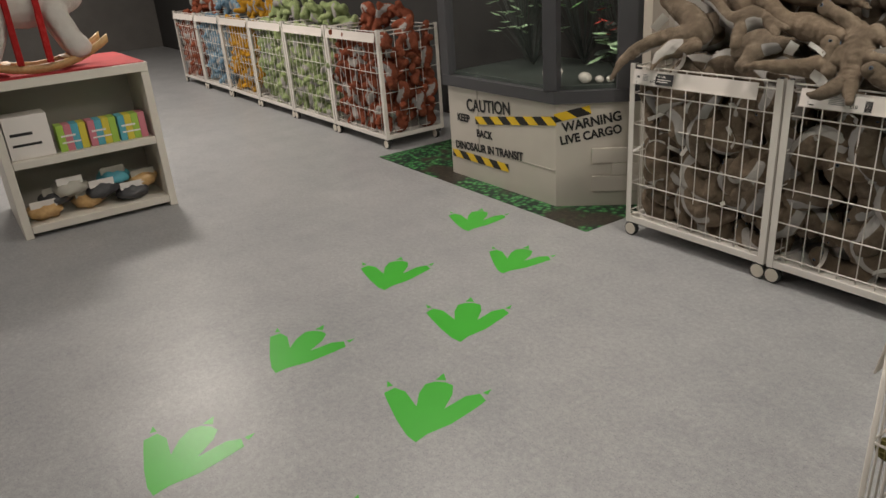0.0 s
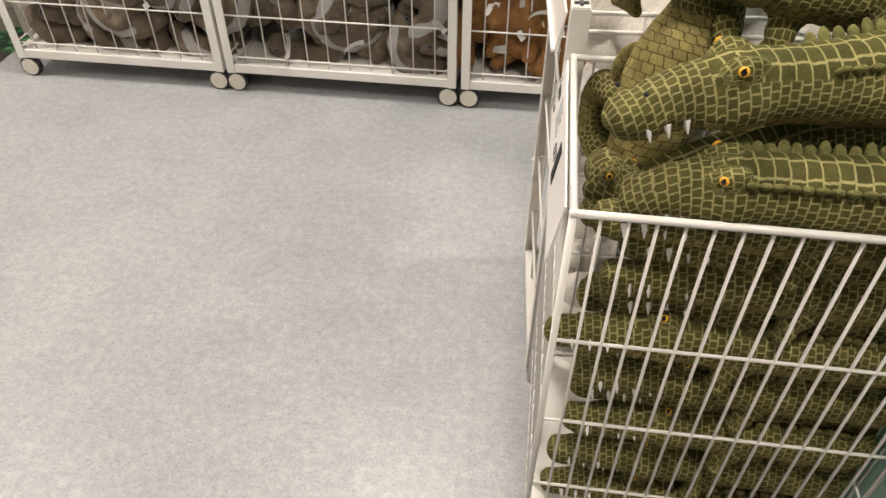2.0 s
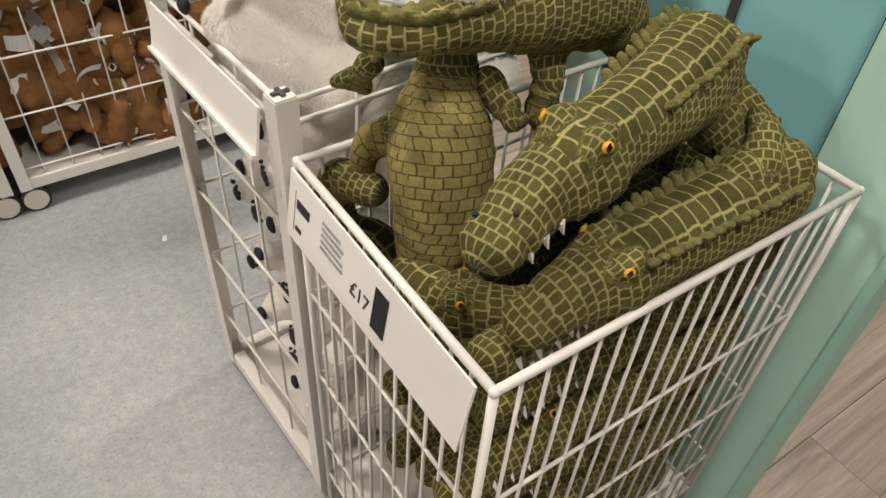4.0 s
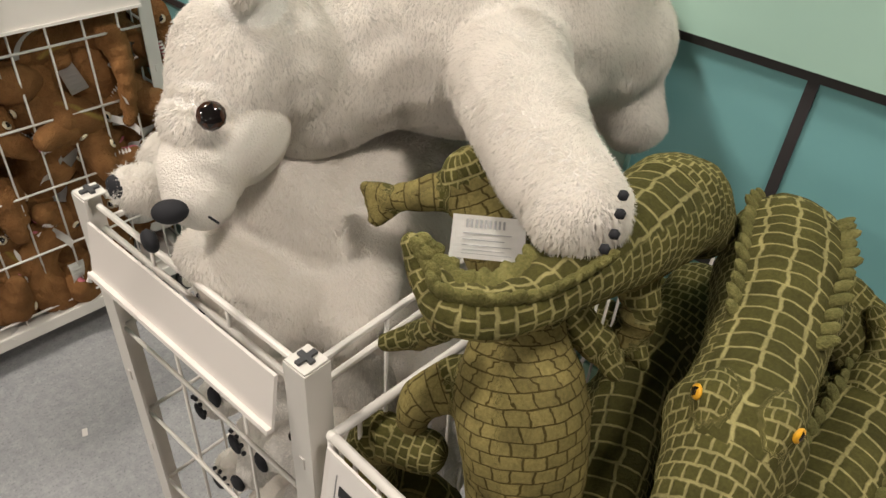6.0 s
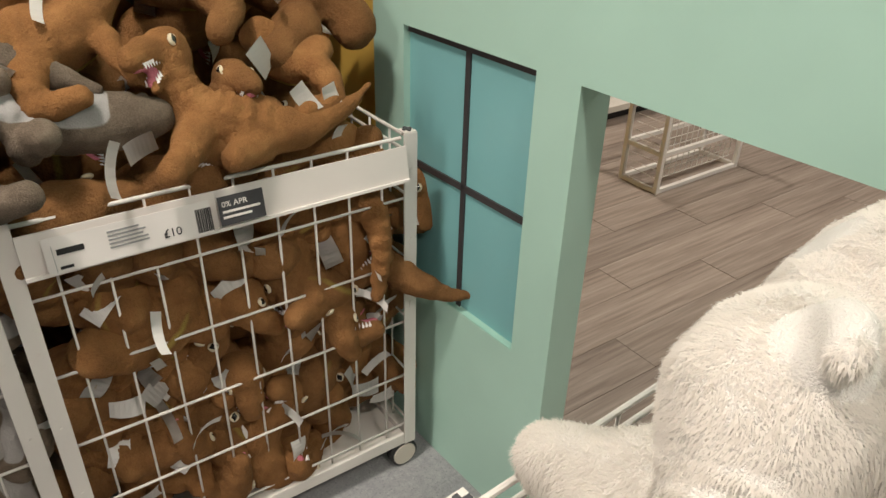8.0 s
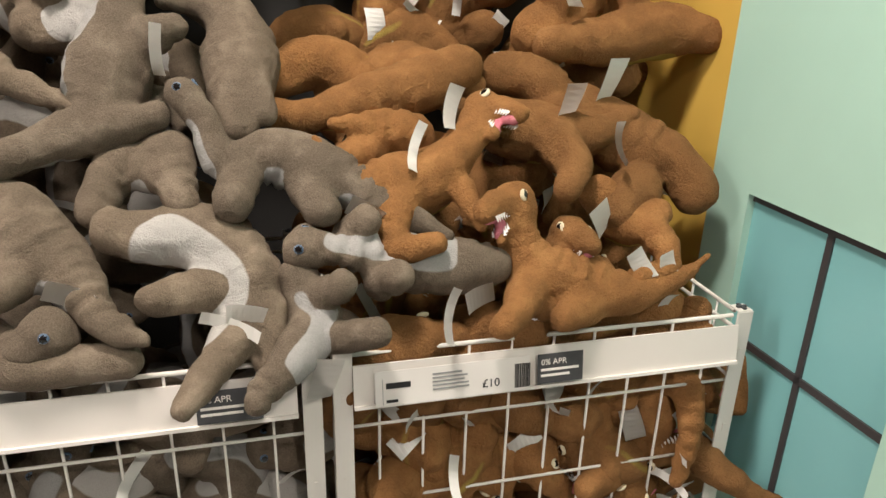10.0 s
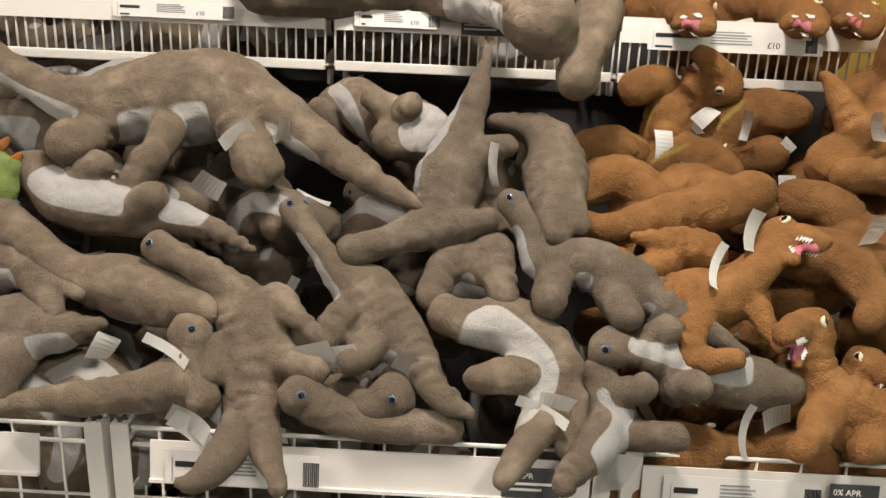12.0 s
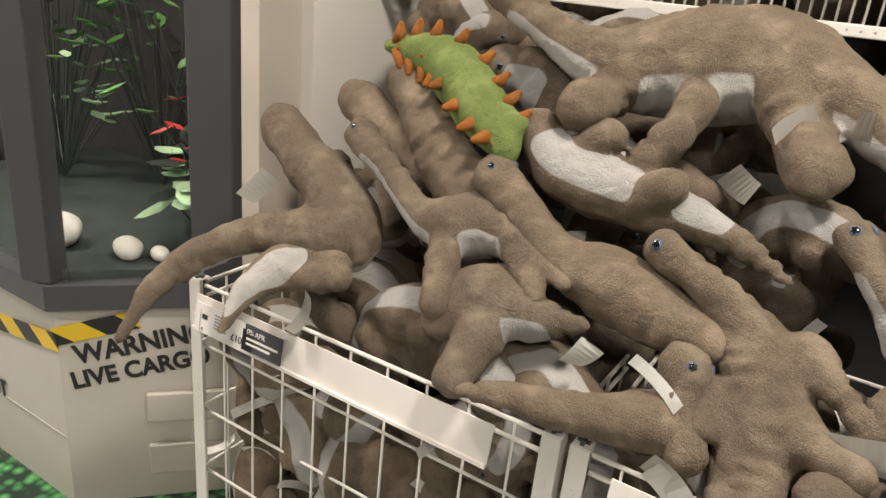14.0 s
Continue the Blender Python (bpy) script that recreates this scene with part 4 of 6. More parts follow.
def leaf_plant(x, y, z, h, spread, count, mat, wide=0.5, seed=0, lab="leafy artificial plant in the show case", ln=0.1):
    """Stems that arch out from one root, each with a folded leaf."""
    rnd = random.Random(seed)
    ob = thing("plant", lab, "plant", (x, y, z), 0, "show case plants")
    stems, leaves = bmesh.new(), bmesh.new()
    for k in range(count):
        a, f = rnd.uniform(0, 6.28), rnd.uniform(0.35, 1)
        tip = Vector((math.cos(a) * spread * f, math.sin(a) * spread * f, h * rnd.uniform(0.45, 1)))
        rod(stems, (0, 0, 0), tip, 0.0025, 4)
        d = Vector((math.cos(a), math.sin(a), rnd.uniform(-0.5, 0.4))).normalized()
        s = d.cross(Vector((0, 0, 1))).normalized()
        L, W = ln * rnd.uniform(0.7, 1.2), ln * wide * rnd.uniform(0.7, 1.1)
        pts = [tip, tip + d * L * 0.35 + s * W * 0.5, tip + d * L * 0.75 + s * W * 0.36, tip + d * L, tip + d * L * 0.75 - s * W * 0.36, tip + d * L * 0.35 - s * W * 0.5]
        mid = tip + d * L * 0.5 - Vector((0, 0, L * 0.12))
        v = [leaves.verts.new(p) for p in pts]
        m = leaves.verts.new(mid)
        for i in range(6):
            leaves.faces.new((v[i], v[(i + 1) % 6], m))
    part("stems", stems, LEAF_DARK, ob)
    part("leaves", leaves, mat, ob, "", True)
    return ob


Z = CT + 0.1
leaf_plant(CX + 0.14, CY + 0.42, Z, 0.30, 0.12, 20, LEAF_PALE, 0.9, 1, "pale green and dark leaved plant in the show case", 0.11)
leaf_plant(CX + 0.10, CY + 0.44, Z, 0.32, 0.10, 12, LEAF_DARK, 0.9, 2, "dark leaved plant in the show case", 0.12)
leaf_plant(CX + 0.13, CY + 0.5, Z, 0.40, 0.14, 9, LEAF_RED, 0.7, 3, "red leaved plant in the show case", 0.06)
leaf_plant(CX + 0.02, CY + 0.6, Z, 0.75, 0.2, 16, LEAF_RED, 0.3, 4, "tall plant with red tips in the show case", 0.07)
leaf_plant(CX + 0.0, CY + 0.62, Z, 0.85, 0.3, 46, LEAF, 0.45, 5, "bushy green plant in the show case", 0.08)
leaf_plant(CX + 0.24, CY + 0.50, Z, 0.22, 0.05, 24, LEAF, 0.08, 6, "tuft of green grass in the show case", 0.16)
leaf_plant(CX - 0.75, CY + 0.5, Z, 0.5, 0.25, 50, LEAF_PALE, 0.5, 7, "pale green bush in the show case", 0.09)
leaf_plant(CX - 0.95, CY + 0.6, Z, 0.9, 0.25, 46, LEAF, 0.4, 8, "bushy green plant in the show case", 0.1)
leaf_plant(CX - 0.45, CY + 0.7, Z, 0.8, 0.3, 40, LEAF, 0.4, 9, "bushy green plant in the show case", 0.1)
for x, y, r in ((0.05, 0.2, 0.045), (0.12, 0.25, 0.03), (0.16, 0.30, 0.028), (-0.16, 0.13, 0.07)):
    bm = ball(bmesh.new(), (0, 0, 0), (r, r * 0.8, r * 0.75), 3)
    for v in bm.verts:
        v.co *= 1 + 0.12 * noise.noise(v.co * 30)
    ob = tagged(new("stone", link_mesh("stone", bm, STONE, True)), "pale rounded stone lying in the show case", "stone", "show case stones")
    ob.location = (CX + x, CY + y, Z + r * 0.7)

# ---------------------------------------------------------------- wire bins, shelf and price rails
wire_bin(-2.05, -1.20, 2.76, 3.36, 0.955, label="white wire bin on castors full of taupe dinosaurs", rail=(0.0, 0.9))
wire_bin(-1.185, -0.295, 2.76, 3.36, 0.955, label="white wire bin on castors full of taupe dinosaurs", rail=(0.05, 0.99))
wire_bin(-0.276, 0.514, 2.76, 3.36, 0.955, label="white wire bin on castors full of brown dinosaurs", rail=(0.0, 1.0))
price_card((-0.21, 2.742, 0.925), (-9, 0, 0), 0.27)
offer_card((0.075, 2.7415, 0.925), (-9, 0, 0))
price_card((-1.08, 2.742, 0.925), (-9, 0, 0), 0.27)
offer_card((-0.49, 2.7415, 0.925), (-9, 0, 0), 0.1)
price_card((-2.0, 2.742, 0.925), (-9, 0, 0), 0.15)
offer_card((-1.86, 2.7415, 0.925), (-9, 0, 0), 0.1)
FAR = [(-5.68, -4.74, "rust"), (-6.64, -5.70, "green"), (-7.6, -6.66, "green"), (-8.56, -7.62, "tiger"), (-9.52, -8.58, "blue"), (-10.48, -9.54, "rust")]
for x0, x1, k in FAR:
    wire_bin(x0, x1, 2.8, 3.4, 0.99, label="white wire bin on castors full of %s soft toys" % k, step=0.09)


def wire_shelf(x0, x1, y0=3.47, z=1.57, depth=0.45, rail=None):
    """A wire basket shelf with a raised fence in front and a price rail clipped on it."""
    ob = thing("wire_shelf", "white wire shelf with a front fence and price rail", "shelf", (x0, y0, z), 0, "wire shelves")
    w = x1 - x0
    part("front_bar", a_box(0, 0, -0.012, w, 0.02, 0.012, 0.003), WIRE, ob)
    part("top_bar", a_rod((0, 0.01, 0.1), (w, 0.01, 0.1), 0.004), WIRE, ob)
    fence = link_mesh("fence_wire", a_rod((0, 0.006, 0.0), (0, 0.006, 0.11), 0.0028, 6), WIRE, True)
    deck = link_mesh("deck_wire", a_rod((0, 0, 0.0), (0, depth, 0.0), 0.0028, 6), WIRE, True)
    n = round(w / 0.024)
    for i in range(n + 1):
        part("fence_wire", fence, None, ob).location = (w * i / n, 0, 0)
        part("deck_wire", deck, None, ob).location = (w * i / n, 0, 0)
    for y in (depth * 0.5, depth):
        part("cross_bar", a_rod((0, y, -0.006), (w, y, -0.006), 0.004), WIRE, ob)
    a, b = rail or (0, 1)
    o = part("price_rail", a_box(0, 0, 0, w * (b - a), 0.004, 0.06), RAIL, ob, "white plastic price rail")
    o.matrix_basis = pose(w * a, -0.006, 0.085, -8)
    for y in (0.1, depth - 0.05):
        part("bracket", a_box(w - 0.012, y, -0.05, w - 0.004, y + 0.05, -0.013), WIRE, ob)
        part("bracket", a_box(0.004, y, -0.05, 0.012, y + 0.05, -0.013), WIRE, ob)
    part("backboard", a_box(0, depth + 0.005, -0.06, w, depth + 0.02, 0.4), DARK_WALL, ob)
    return ob


wire_shelf(-2.14, -0.935)
wire_shelf(-0.91, -0.225)
wire_shelf(-0.21, 0.42)
price_card((-0.15, 3.458, 1.70), (-8, 0, 0), 0.42, 0.06)
price_card((-0.86, 3.458, 1.705), (-8, 0, 0), 0.2, 0.04)
offer_card((-0.6, 3.457, 1.705), (-8, 0, 0), 0.12, 0.05)
price_card((-1.45, 3.458, 1.705), (-8, 0, 0), 0.3, 0.04)

# polar bear bin and crocodile basket: their fronts face -x
bb = wire_bin(0, 0.434, 0, 0.50, 0.951, label="white wire bin full of polar bears", step=0.14, rows=(0.18, 0.36, 0.54, 0.72), wheels=False, group="wire bins", low=0.02, rail=(0.02, 0.98))
bb.matrix_basis = pose(0.006, 1.955, 0, 0, 0, -86.4)


def basket(x0, x1, y0, y1, top):
    """A deep basket of closely set wires with a rolled rim."""
    ob = thing("wire_basket", "white wire basket full of green crocodiles", "wire basket", (0, 0, 0))
    c = [(x0, y0), (x1, y0), (x1, y1), (x0, y1)]
    for (ax, ay), (bx, by) in zip(c, c[1:] + c[:1]):
        part("rim", a_rod((ax, ay, top), (bx, by, top), 0.0055, 10), WIRE, ob, "", True)
        for z in (top - 0.241, top - 0.44, top - 0.641, 0.12):
            part("cross_wire", a_rod((ax, ay, z), (bx, by, z), 0.003, 6), WIRE, ob, "", True)
        ln = math.hypot(bx - ax, by - ay)
        n = round(ln / 0.036)
        up = link_mesh("upright_wire", a_rod((0, 0, 0.1), (0, 0, top), 0.0026, 6), WIRE, True)
        for i in range(1, n):
            part("upright_wire", up, None, ob).location = (ax + (bx - ax) * i / n, ay + (by - ay) * i / n, 0)
    for x, y in c:
        part("leg", a_rod((x, y, 0), (x, y, top), 0.0055, 10), WIRE, ob, "", True)
        part("corner", ball(bmesh.new(), (x, y, top), 0.0065, 2), WIRE, ob, "", True)
    part("floor_panel", a_box(x0, y0, 0.1, x1, y1, 0.112), WIRE, ob)
    r = part("price_rail", a_box(0, -0.003, -0.1, y1 - y0 - 0.02, 0, 0), RAIL, ob, "white plastic price rail")
    r.matrix_basis = pose(x0 - 0.008, y1 - 0.005, top - 0.004, -9, 0, -90)
    return ob


basket(0.045, 0.64, 1.084, 1.5, 0.878)
price_card((0.0345, 1.488, 0.872), (-9, 0, -90), 0.235, 0.085, "£17")

# basket frame seen through the doorway
ob = thing("drawer_frame", "white metal drawer frame with a mesh basket on the wood floor", "storage frame", (2.415, 3.54, 0))
for x in (0, 0.62):
    for y in (0, 0.22):
        part("leg", a_box(x - 0.012, y - 0.012, 0, x + 0.012, y + 0.012, 0.42, 0.003), WIRE, ob)
for z in (0.012, 0.2, 0.408):
    for y in (0, 0.22):
        part("bar", a_box(0.0125, y - 0.01, z - 0.01, 0.6075, y + 0.01, z + 0.01), WIRE, ob)
    for x in (0, 0.62):
        part("bar", a_box(x - 0.01, 0.0125, z - 0.01, x + 0.01, 0.2075, z + 0.01), WIRE, ob)
for k in range(14):
    part("mesh_wire", a_rod((0.03 + k * 0.043, 0.03, 0.06), (0.03 + k * 0.043, 0.03, 0.38), 0.002, 5), WIRE, ob)
for k in range(9):
    part("mesh_wire", a_rod((0.02, 0.03, 0.06 + k * 0.04), (0.6, 0.03, 0.06 + k * 0.04), 0.002, 5), WIRE, ob)
    part("mesh_wire", a_rod((0.03, 0.02, 0.06 + k * 0.04), (0.03, 0.2, 0.06 + k * 0.04), 0.002, 5), WIRE, ob)
ob = thing("display_platform", "low white display platform with a dark front", "platform", (2.9, 4.35, 0))
part("top", a_box(-0.6, 0, 0.06, 1.6, 1.2, 0.1, 0.004), SHELF_WHITE, ob)
part("plinth", a_box(-0.55, 0.05, 0, 1.55, 1.15, 0.06), DARK_WALL, ob)
ob = thing("storage_box", "dark grey fabric storage box on the platform", "box", (2.75, 4.6, 0.1))
part("body", a_box(0, 0, 0, 0.4, 0.5, 0.3, 0.01), CASE, ob)
part("rim", a_box(-0.005, -0.005, 0.3, 0.405, 0.505, 0.32, 0.004), DARK_CARD, ob)

# ---------------------------------------------------------------- toy shelf with the rocking animal
sx, sy0, sy1, sh = -4.66, -0.02, 0.97, 0.98
unit = thing("shelf_unit", "white open shelf unit with a red cloth on top", "shelf unit", (sx, sy0, 0))
W = sy1 - sy0
D = -0.9
part("side_panel", a_box(D, W - 0.05, 0, 0, W, sh - 0.03, 0.003), SHELF_WHITE, unit)
part("side_panel", a_box(D, 0, 0, 0, 0.05, sh - 0.03, 0.003), SHELF_WHITE, unit)
part("top_panel", a_box(D, 0, sh - 0.028, 0.004, W, sh + 0.03, 0.003), SHELF_WHITE, unit)
part("shelf", a_box(D, 0.052, 0.46, -0.002, W - 0.052, 0.51, 0.003), SHELF_WHITE, unit)
part("shelf", a_box(D, 0.052, 0.03, -0.002, W - 0.052, 0.08, 0.003), SHELF_WHITE, unit)
part("back_panel", a_box(D * 0.55, 0.052, 0.082, D * 0.5, W - 0.052, sh - 0.03), SHELF_IN, unit)
part("cloth", a_box(D, -0.03, sh + 0.031, -0.012, W - 0.012, sh + 0.036), RED_CLOTH, unit, "red cloth")


def toy_box(y, z, w, h, d, mats, lab):
    ob = thing("toy_box", lab, "toy box", (sx - 0.05, sy0 + y, z), 0, "boxes on the toy shelf")
    n = len(mats)
    for i, m in enumerate(mats):
        part("panel", a_box(-d, w * i / n, 0, 0, w * (i + 1) / n - 0.001, h, 0.002), m, ob)
    bm = a_box(0.0005, w * 0.1, h * 0.55, 0.002, w * 0.6, h * 0.62)
    box(bm, 0.0005, w * 0.1, h * 0.3, 0.002, w * 0.75, h * 0.36)
    part("print", bm, INK if n == 1 else CARD, ob)


TOYS = [painted("toy_lime", (0.35, 0.55, 0.08)), painted("toy_pink", (0.6, 0.2, 0.25)), painted("toy_blue", (0.1, 0.4, 0.5)), painted("toy_yellow", (0.65, 0.55, 0.06))]
toy_box(0.06, 0.512, 0.26, 0.27, 0.2, [CARD], "white cardboard toy box with black print")
for k in range(3):
    toy_box(0.35 + k * 0.19, 0.512, 0.18, 0.17, 0.12, [TOYS[(k + i) % 4] for i in range(4)], "clear pack of brightly coloured toy cups")
for k in range(8):
    rnd = random.Random(k)
    bm = ball(bmesh.new(), (0, 0, 0), (0.1, 0.11, 0.055), 3)
    for v in bm.verts:
        v.co += v.co.normalized() * 0.03 * noise.noise(v.co * 24 + Vector((k, 0, 0)))
    ob = thing("toy_bag", "clear bag of small wooden and grey toys", "toy bag", (sx - 0.14 - 0.05 * (k % 2), sy0 + 0.16 + 0.095 * k, 0.135 + 0.06 * (k % 3)), 0, "bags on the toy shelf")
    part("contents", bm, (BIRCH, CASE, SHELF_IN, BIRCH, CASE, TOYS[2], CASE, BIRCH)[k], ob, "", True)
    part("header_card", a_box(0.05, -0.08, 0.03, 0.054, 0.08, 0.08), (CARD, SHELF_IN)[k % 2], ob)

rock = thing("rocking_animal", "white plush rocking animal with red straps on birch rockers", "rocking toy", (sx - 0.25, 0.35, sh + 0.038))
for x in (-0.13, 0.13):
    bm = bmesh.new()
    rows = []
    for k in range(17):
        a = -0.62 + 1.24 * k / 16
        y, z = 0.75 * math.sin(a), 0.75 * (1 - math.cos(a))
        rows.append([bm.verts.new((x + dx, y, z + dz)) for dx, dz in ((-0.015, 0), (0.015, 0), (0.015, 0.05), (-0.015, 0.05))])
    for r0, r1 in zip(rows, rows[1:]):
        for j in range(4):
            bm.faces.new((r0[j], r0[(j + 1) % 4], r1[(j + 1) % 4], r1[j]))
    bm.faces.new(rows[0][::-1])
    bm.faces.new(rows[-1])
    bmesh.ops.recalc_face_normals(bm, faces=bm.faces[:])
    part("rocker", bm, BIRCH, rock, "bent birch rocker", True)
part("cross_bar", a_box(-0.115, -0.2, 0.055, 0.115, -0.15, 0.075), BIRCH, rock)
part("cross_bar", a_box(-0.115, 0.15, 0.055, 0.115, 0.2, 0.075), BIRCH, rock)
me, _ = sculpt([[(0, -0.3, 0.5, 0.1), (0, -0.1, 0.42, 0.14), (0, 0.12, 0.42, 0.15), (0, 0.25, 0.45, 0.12)], [(0.1, -0.15, 0.36, 0.07), (0.12, -0.22, 0.2, 0.065), (0.12, -0.26, 0.13, 0.07)], [(-0.1, -0.15, 0.36, 0.07), (-0.12, -0.22, 0.2, 0.065), (-0.12, -0.26, 0.13, 0.07)],
                [(0.1, 0.16, 0.36, 0.08), (0.12, 0.22, 0.2, 0.07), (0.12, 0.26, 0.13, 0.075)], [(-0.1, 0.16, 0.36, 0.08), (-0.12, 0.22, 0.2, 0.07), (-0.12, 0.26, 0.13, 0.075)]], 0.012, 4, None, mats=(MUZZLE,))
part("body", me, None, rock)
for y in (-0.12, 0.05):
    o = part("strap", a_box(0.09, y, 0.06, 0.16, y + 0.035, 0.46, 0.004), RED_FELT, rock, "red strap")
    o.matrix_basis = pose(0.03, 0, 0.0, 0, 0, 0)

# chits of paper on the floor
ob = tagged(new("paper_scrap", link_mesh("paper_scrap", a_box(-0.012, -0.006, 0.0004, 0.012, 0.006, 0.0012), CARD)), "small white paper scrap on the floor", "paper scrap")
ob.matrix_basis = pose(0.017, 2.464, 0, 0, 0, 70)

# ---------------------------------------------------------------- soft toys
sauropod([(-1.655, 3.22, 1.59, 0.041), (-1.562, 3.185, 1.545, 0.037), (-1.449, 3.156, 1.497, 0.044), (-1.342, 3.164, 1.472, 0.075), (-1.226, 3.201, 1.488, 0.102), (-1.097, 3.207, 1.502, 0.095), (-0.984, 3.157, 1.476, 0.059), (-0.877, 3.106, 1.423, 0.043), (-0.751, 3.045, 1.359, 0.028), (-0.644, 2.997, 1.317, 0.01)],
    [[(-1.321, 3.144, 1.462, 0.058), (-1.344, 3.106, 1.422, 0.047), (-1.361, 3.045, 1.41, 0.046)], [(-1.076, 3.175, 1.493, 0.065), (-1.027, 3.109, 1.418, 0.051), (-0.986, 3.037, 1.384, 0.047)], [(-1.192, 3.103, 1.432, 0.035), (-1.203, 3.063, 1.383, 0.03)]], tags=[((-1.007, 3.071, 1.459), (10, 60, 30)), ((-0.954, 3.067, 1.453), (15, -85, 20))], belly=(0.1, -0.55, -0.85), eyes=False)
sauropod([(-1.446, 3.048, 1.35, 0.042), (-1.372, 3.021, 1.3, 0.053), (-1.27, 3.012, 1.283, 0.054), (-1.155, 2.995, 1.277, 0.04), (-1.054, 2.971, 1.263, 0.024), (-0.971, 2.937, 1.237, 0.009)],
    [[(-1.339, 3.032, 1.336, 0.035), (-1.297, 3.022, 1.37, 0.03)], [(-1.238, 3.026, 1.333, 0.03), (-1.195, 3.041, 1.394, 0.031)], [(-1.214, 2.993, 1.282, 0.034), (-1.175, 2.968, 1.325, 0.031)]], tags=[((-1.097, 2.997, 1.36), (20, -50, 10))], belly=(0, -0.5, 0.8), eyes=False)
sauropod([(-1.152, 2.934, 1.234, 0.033), (-1.089, 2.916, 1.213, 0.029), (-1.027, 2.917, 1.173, 0.036), (-0.977, 2.902, 1.119, 0.061), (-0.948, 2.858, 1.046, 0.07), (-0.935, 2.793, 0.987, 0.048), (-0.9, 2.724, 0.95, 0.031), (-0.858, 2.648, 0.921, 0.015)],
    [[(-0.922, 2.9, 1.148, 0.038), (-0.873, 2.873, 1.129, 0.025), (-0.831, 2.85, 1.106, 0.019)], [(-0.919, 2.844, 1.067, 0.041), (-0.858, 2.804, 1.064, 0.028), (-0.826, 2.797, 1.059, 0.024)], [(-1.014, 2.837, 1.072, 0.031), (-1.017, 2.81, 1.043, 0.025)]], belly=(0.6, 0.4, -0.5))
sauropod([(-0.908, 3.005, 1.301, 0.03), (-0.867, 2.971, 1.263, 0.024), (-0.821, 2.94, 1.213, 0.03), (-0.763, 2.936, 1.162, 0.063), (-0.714, 2.902, 1.111, 0.066), (-0.668, 2.861, 1.082, 0.047), (-0.624, 2.796, 1.05, 0.029), (-0.583, 2.761, 1.027, 0.024), (-0.553, 2.745, 1.021, 0.013)],
    [[(-0.799, 2.886, 1.131, 0.035), (-0.815, 2.854, 1.097, 0.029)], [(-0.731, 2.859, 1.093, 0.037), (-0.762, 2.804, 1.082, 0.026)]], tags=[((-0.752, 2.797, 1.095), (10, 75, 10)), ((-0.687, 2.795, 1.092), (10, -65, 10))], belly=(-0.7, -0.3, -0.4))
sauropod([(-0.78, 2.944, 1.244, 0.034), (-0.717, 2.975, 1.258, 0.032), (-0.628, 3.023, 1.293, 0.054), (-0.607, 3.095, 1.367, 0.075), (-0.588, 3.13, 1.45, 0.047), (-0.558, 3.173, 1.535, 0.028), (-0.539, 3.226, 1.626, 0.011)],
    [[(-0.542, 3.097, 1.418, 0.038), (-0.499, 3.099, 1.437, 0.025)], [(-0.627, 3.003, 1.281, 0.043), (-0.532, 3.001, 1.301, 0.026)]], tags=[((-0.521, 3.061, 1.446), (10, 10, 20))], belly=(-0.6, -0.2, -0.5), eyes=False)
sauropod([(-0.516, 3.208, 1.474, 0.021), (-0.462, 3.209, 1.467, 0.028), (-0.404, 3.179, 1.439, 0.053), (-0.387, 3.128, 1.377, 0.069), (-0.395, 3.04, 1.32, 0.053), (-0.398, 2.991, 1.281, 0.032)],
    [[(-0.367, 3.035, 1.34, 0.032), (-0.358, 3.002, 1.304, 0.025)]], belly=(0, 0.6, -0.6), eyes=False)
sauropod([(-0.485, 3.009, 1.339, 0.029), (-0.453, 2.982, 1.29, 0.027), (-0.426, 2.958, 1.233, 0.033), (-0.349, 2.973, 1.235, 0.048), (-0.272, 2.96, 1.211, 0.053), (-0.206, 2.927, 1.181, 0.042), (-0.135, 2.891, 1.149, 0.029), (-0.061, 2.849, 1.114, 0.013)],
    [[(-0.397, 2.947, 1.216, 0.035), (-0.413, 2.884, 1.182, 0.032)], [(-0.296, 2.928, 1.189, 0.036), (-0.273, 2.871, 1.167, 0.029)]], tags=[((-0.231, 2.86, 1.178), (15, -60, 10))], belly=(-0.5, -0.45, -0.7))
sauropod([(-0.6, 2.896, 1.142, 0.037), (-0.547, 2.894, 1.126, 0.047), (-0.474, 2.899, 1.12, 0.056), (-0.402, 2.86, 1.062, 0.061), (-0.413, 2.803, 1.006, 0.044), (-0.455, 2.721, 0.984, 0.028), (-0.497, 2.644, 0.959, 0.019)],
    [[(-0.444, 2.835, 1.057, 0.039), (-0.537, 2.791, 1.063, 0.027)], [(-0.368, 2.804, 1.027, 0.031), (-0.374, 2.749, 0.961, 0.024)]], tags=[((-0.472, 2.759, 1.044), (20, -70, 5)), ((-0.434, 2.759, 1.044), (20, -85, 5))], belly=(-0.6, -0.5, 0.1), eyes=False)
sauropod([(-0.307, 2.848, 1.109, 0.039), (-0.241, 2.833, 1.106, 0.025), (-0.153, 2.853, 1.07, 0.05), (-0.07, 2.848, 1.061, 0.053), (0.015, 2.832, 1.06, 0.038)],
    [[(-0.233, 2.867, 1.121, 0.026), (-0.202, 2.848, 1.152, 0.029)], [(-0.19, 2.816, 1.048, 0.029), (-0.163, 2.777, 1.076, 0.026)]], belly=(0, -0.4, 0.8))
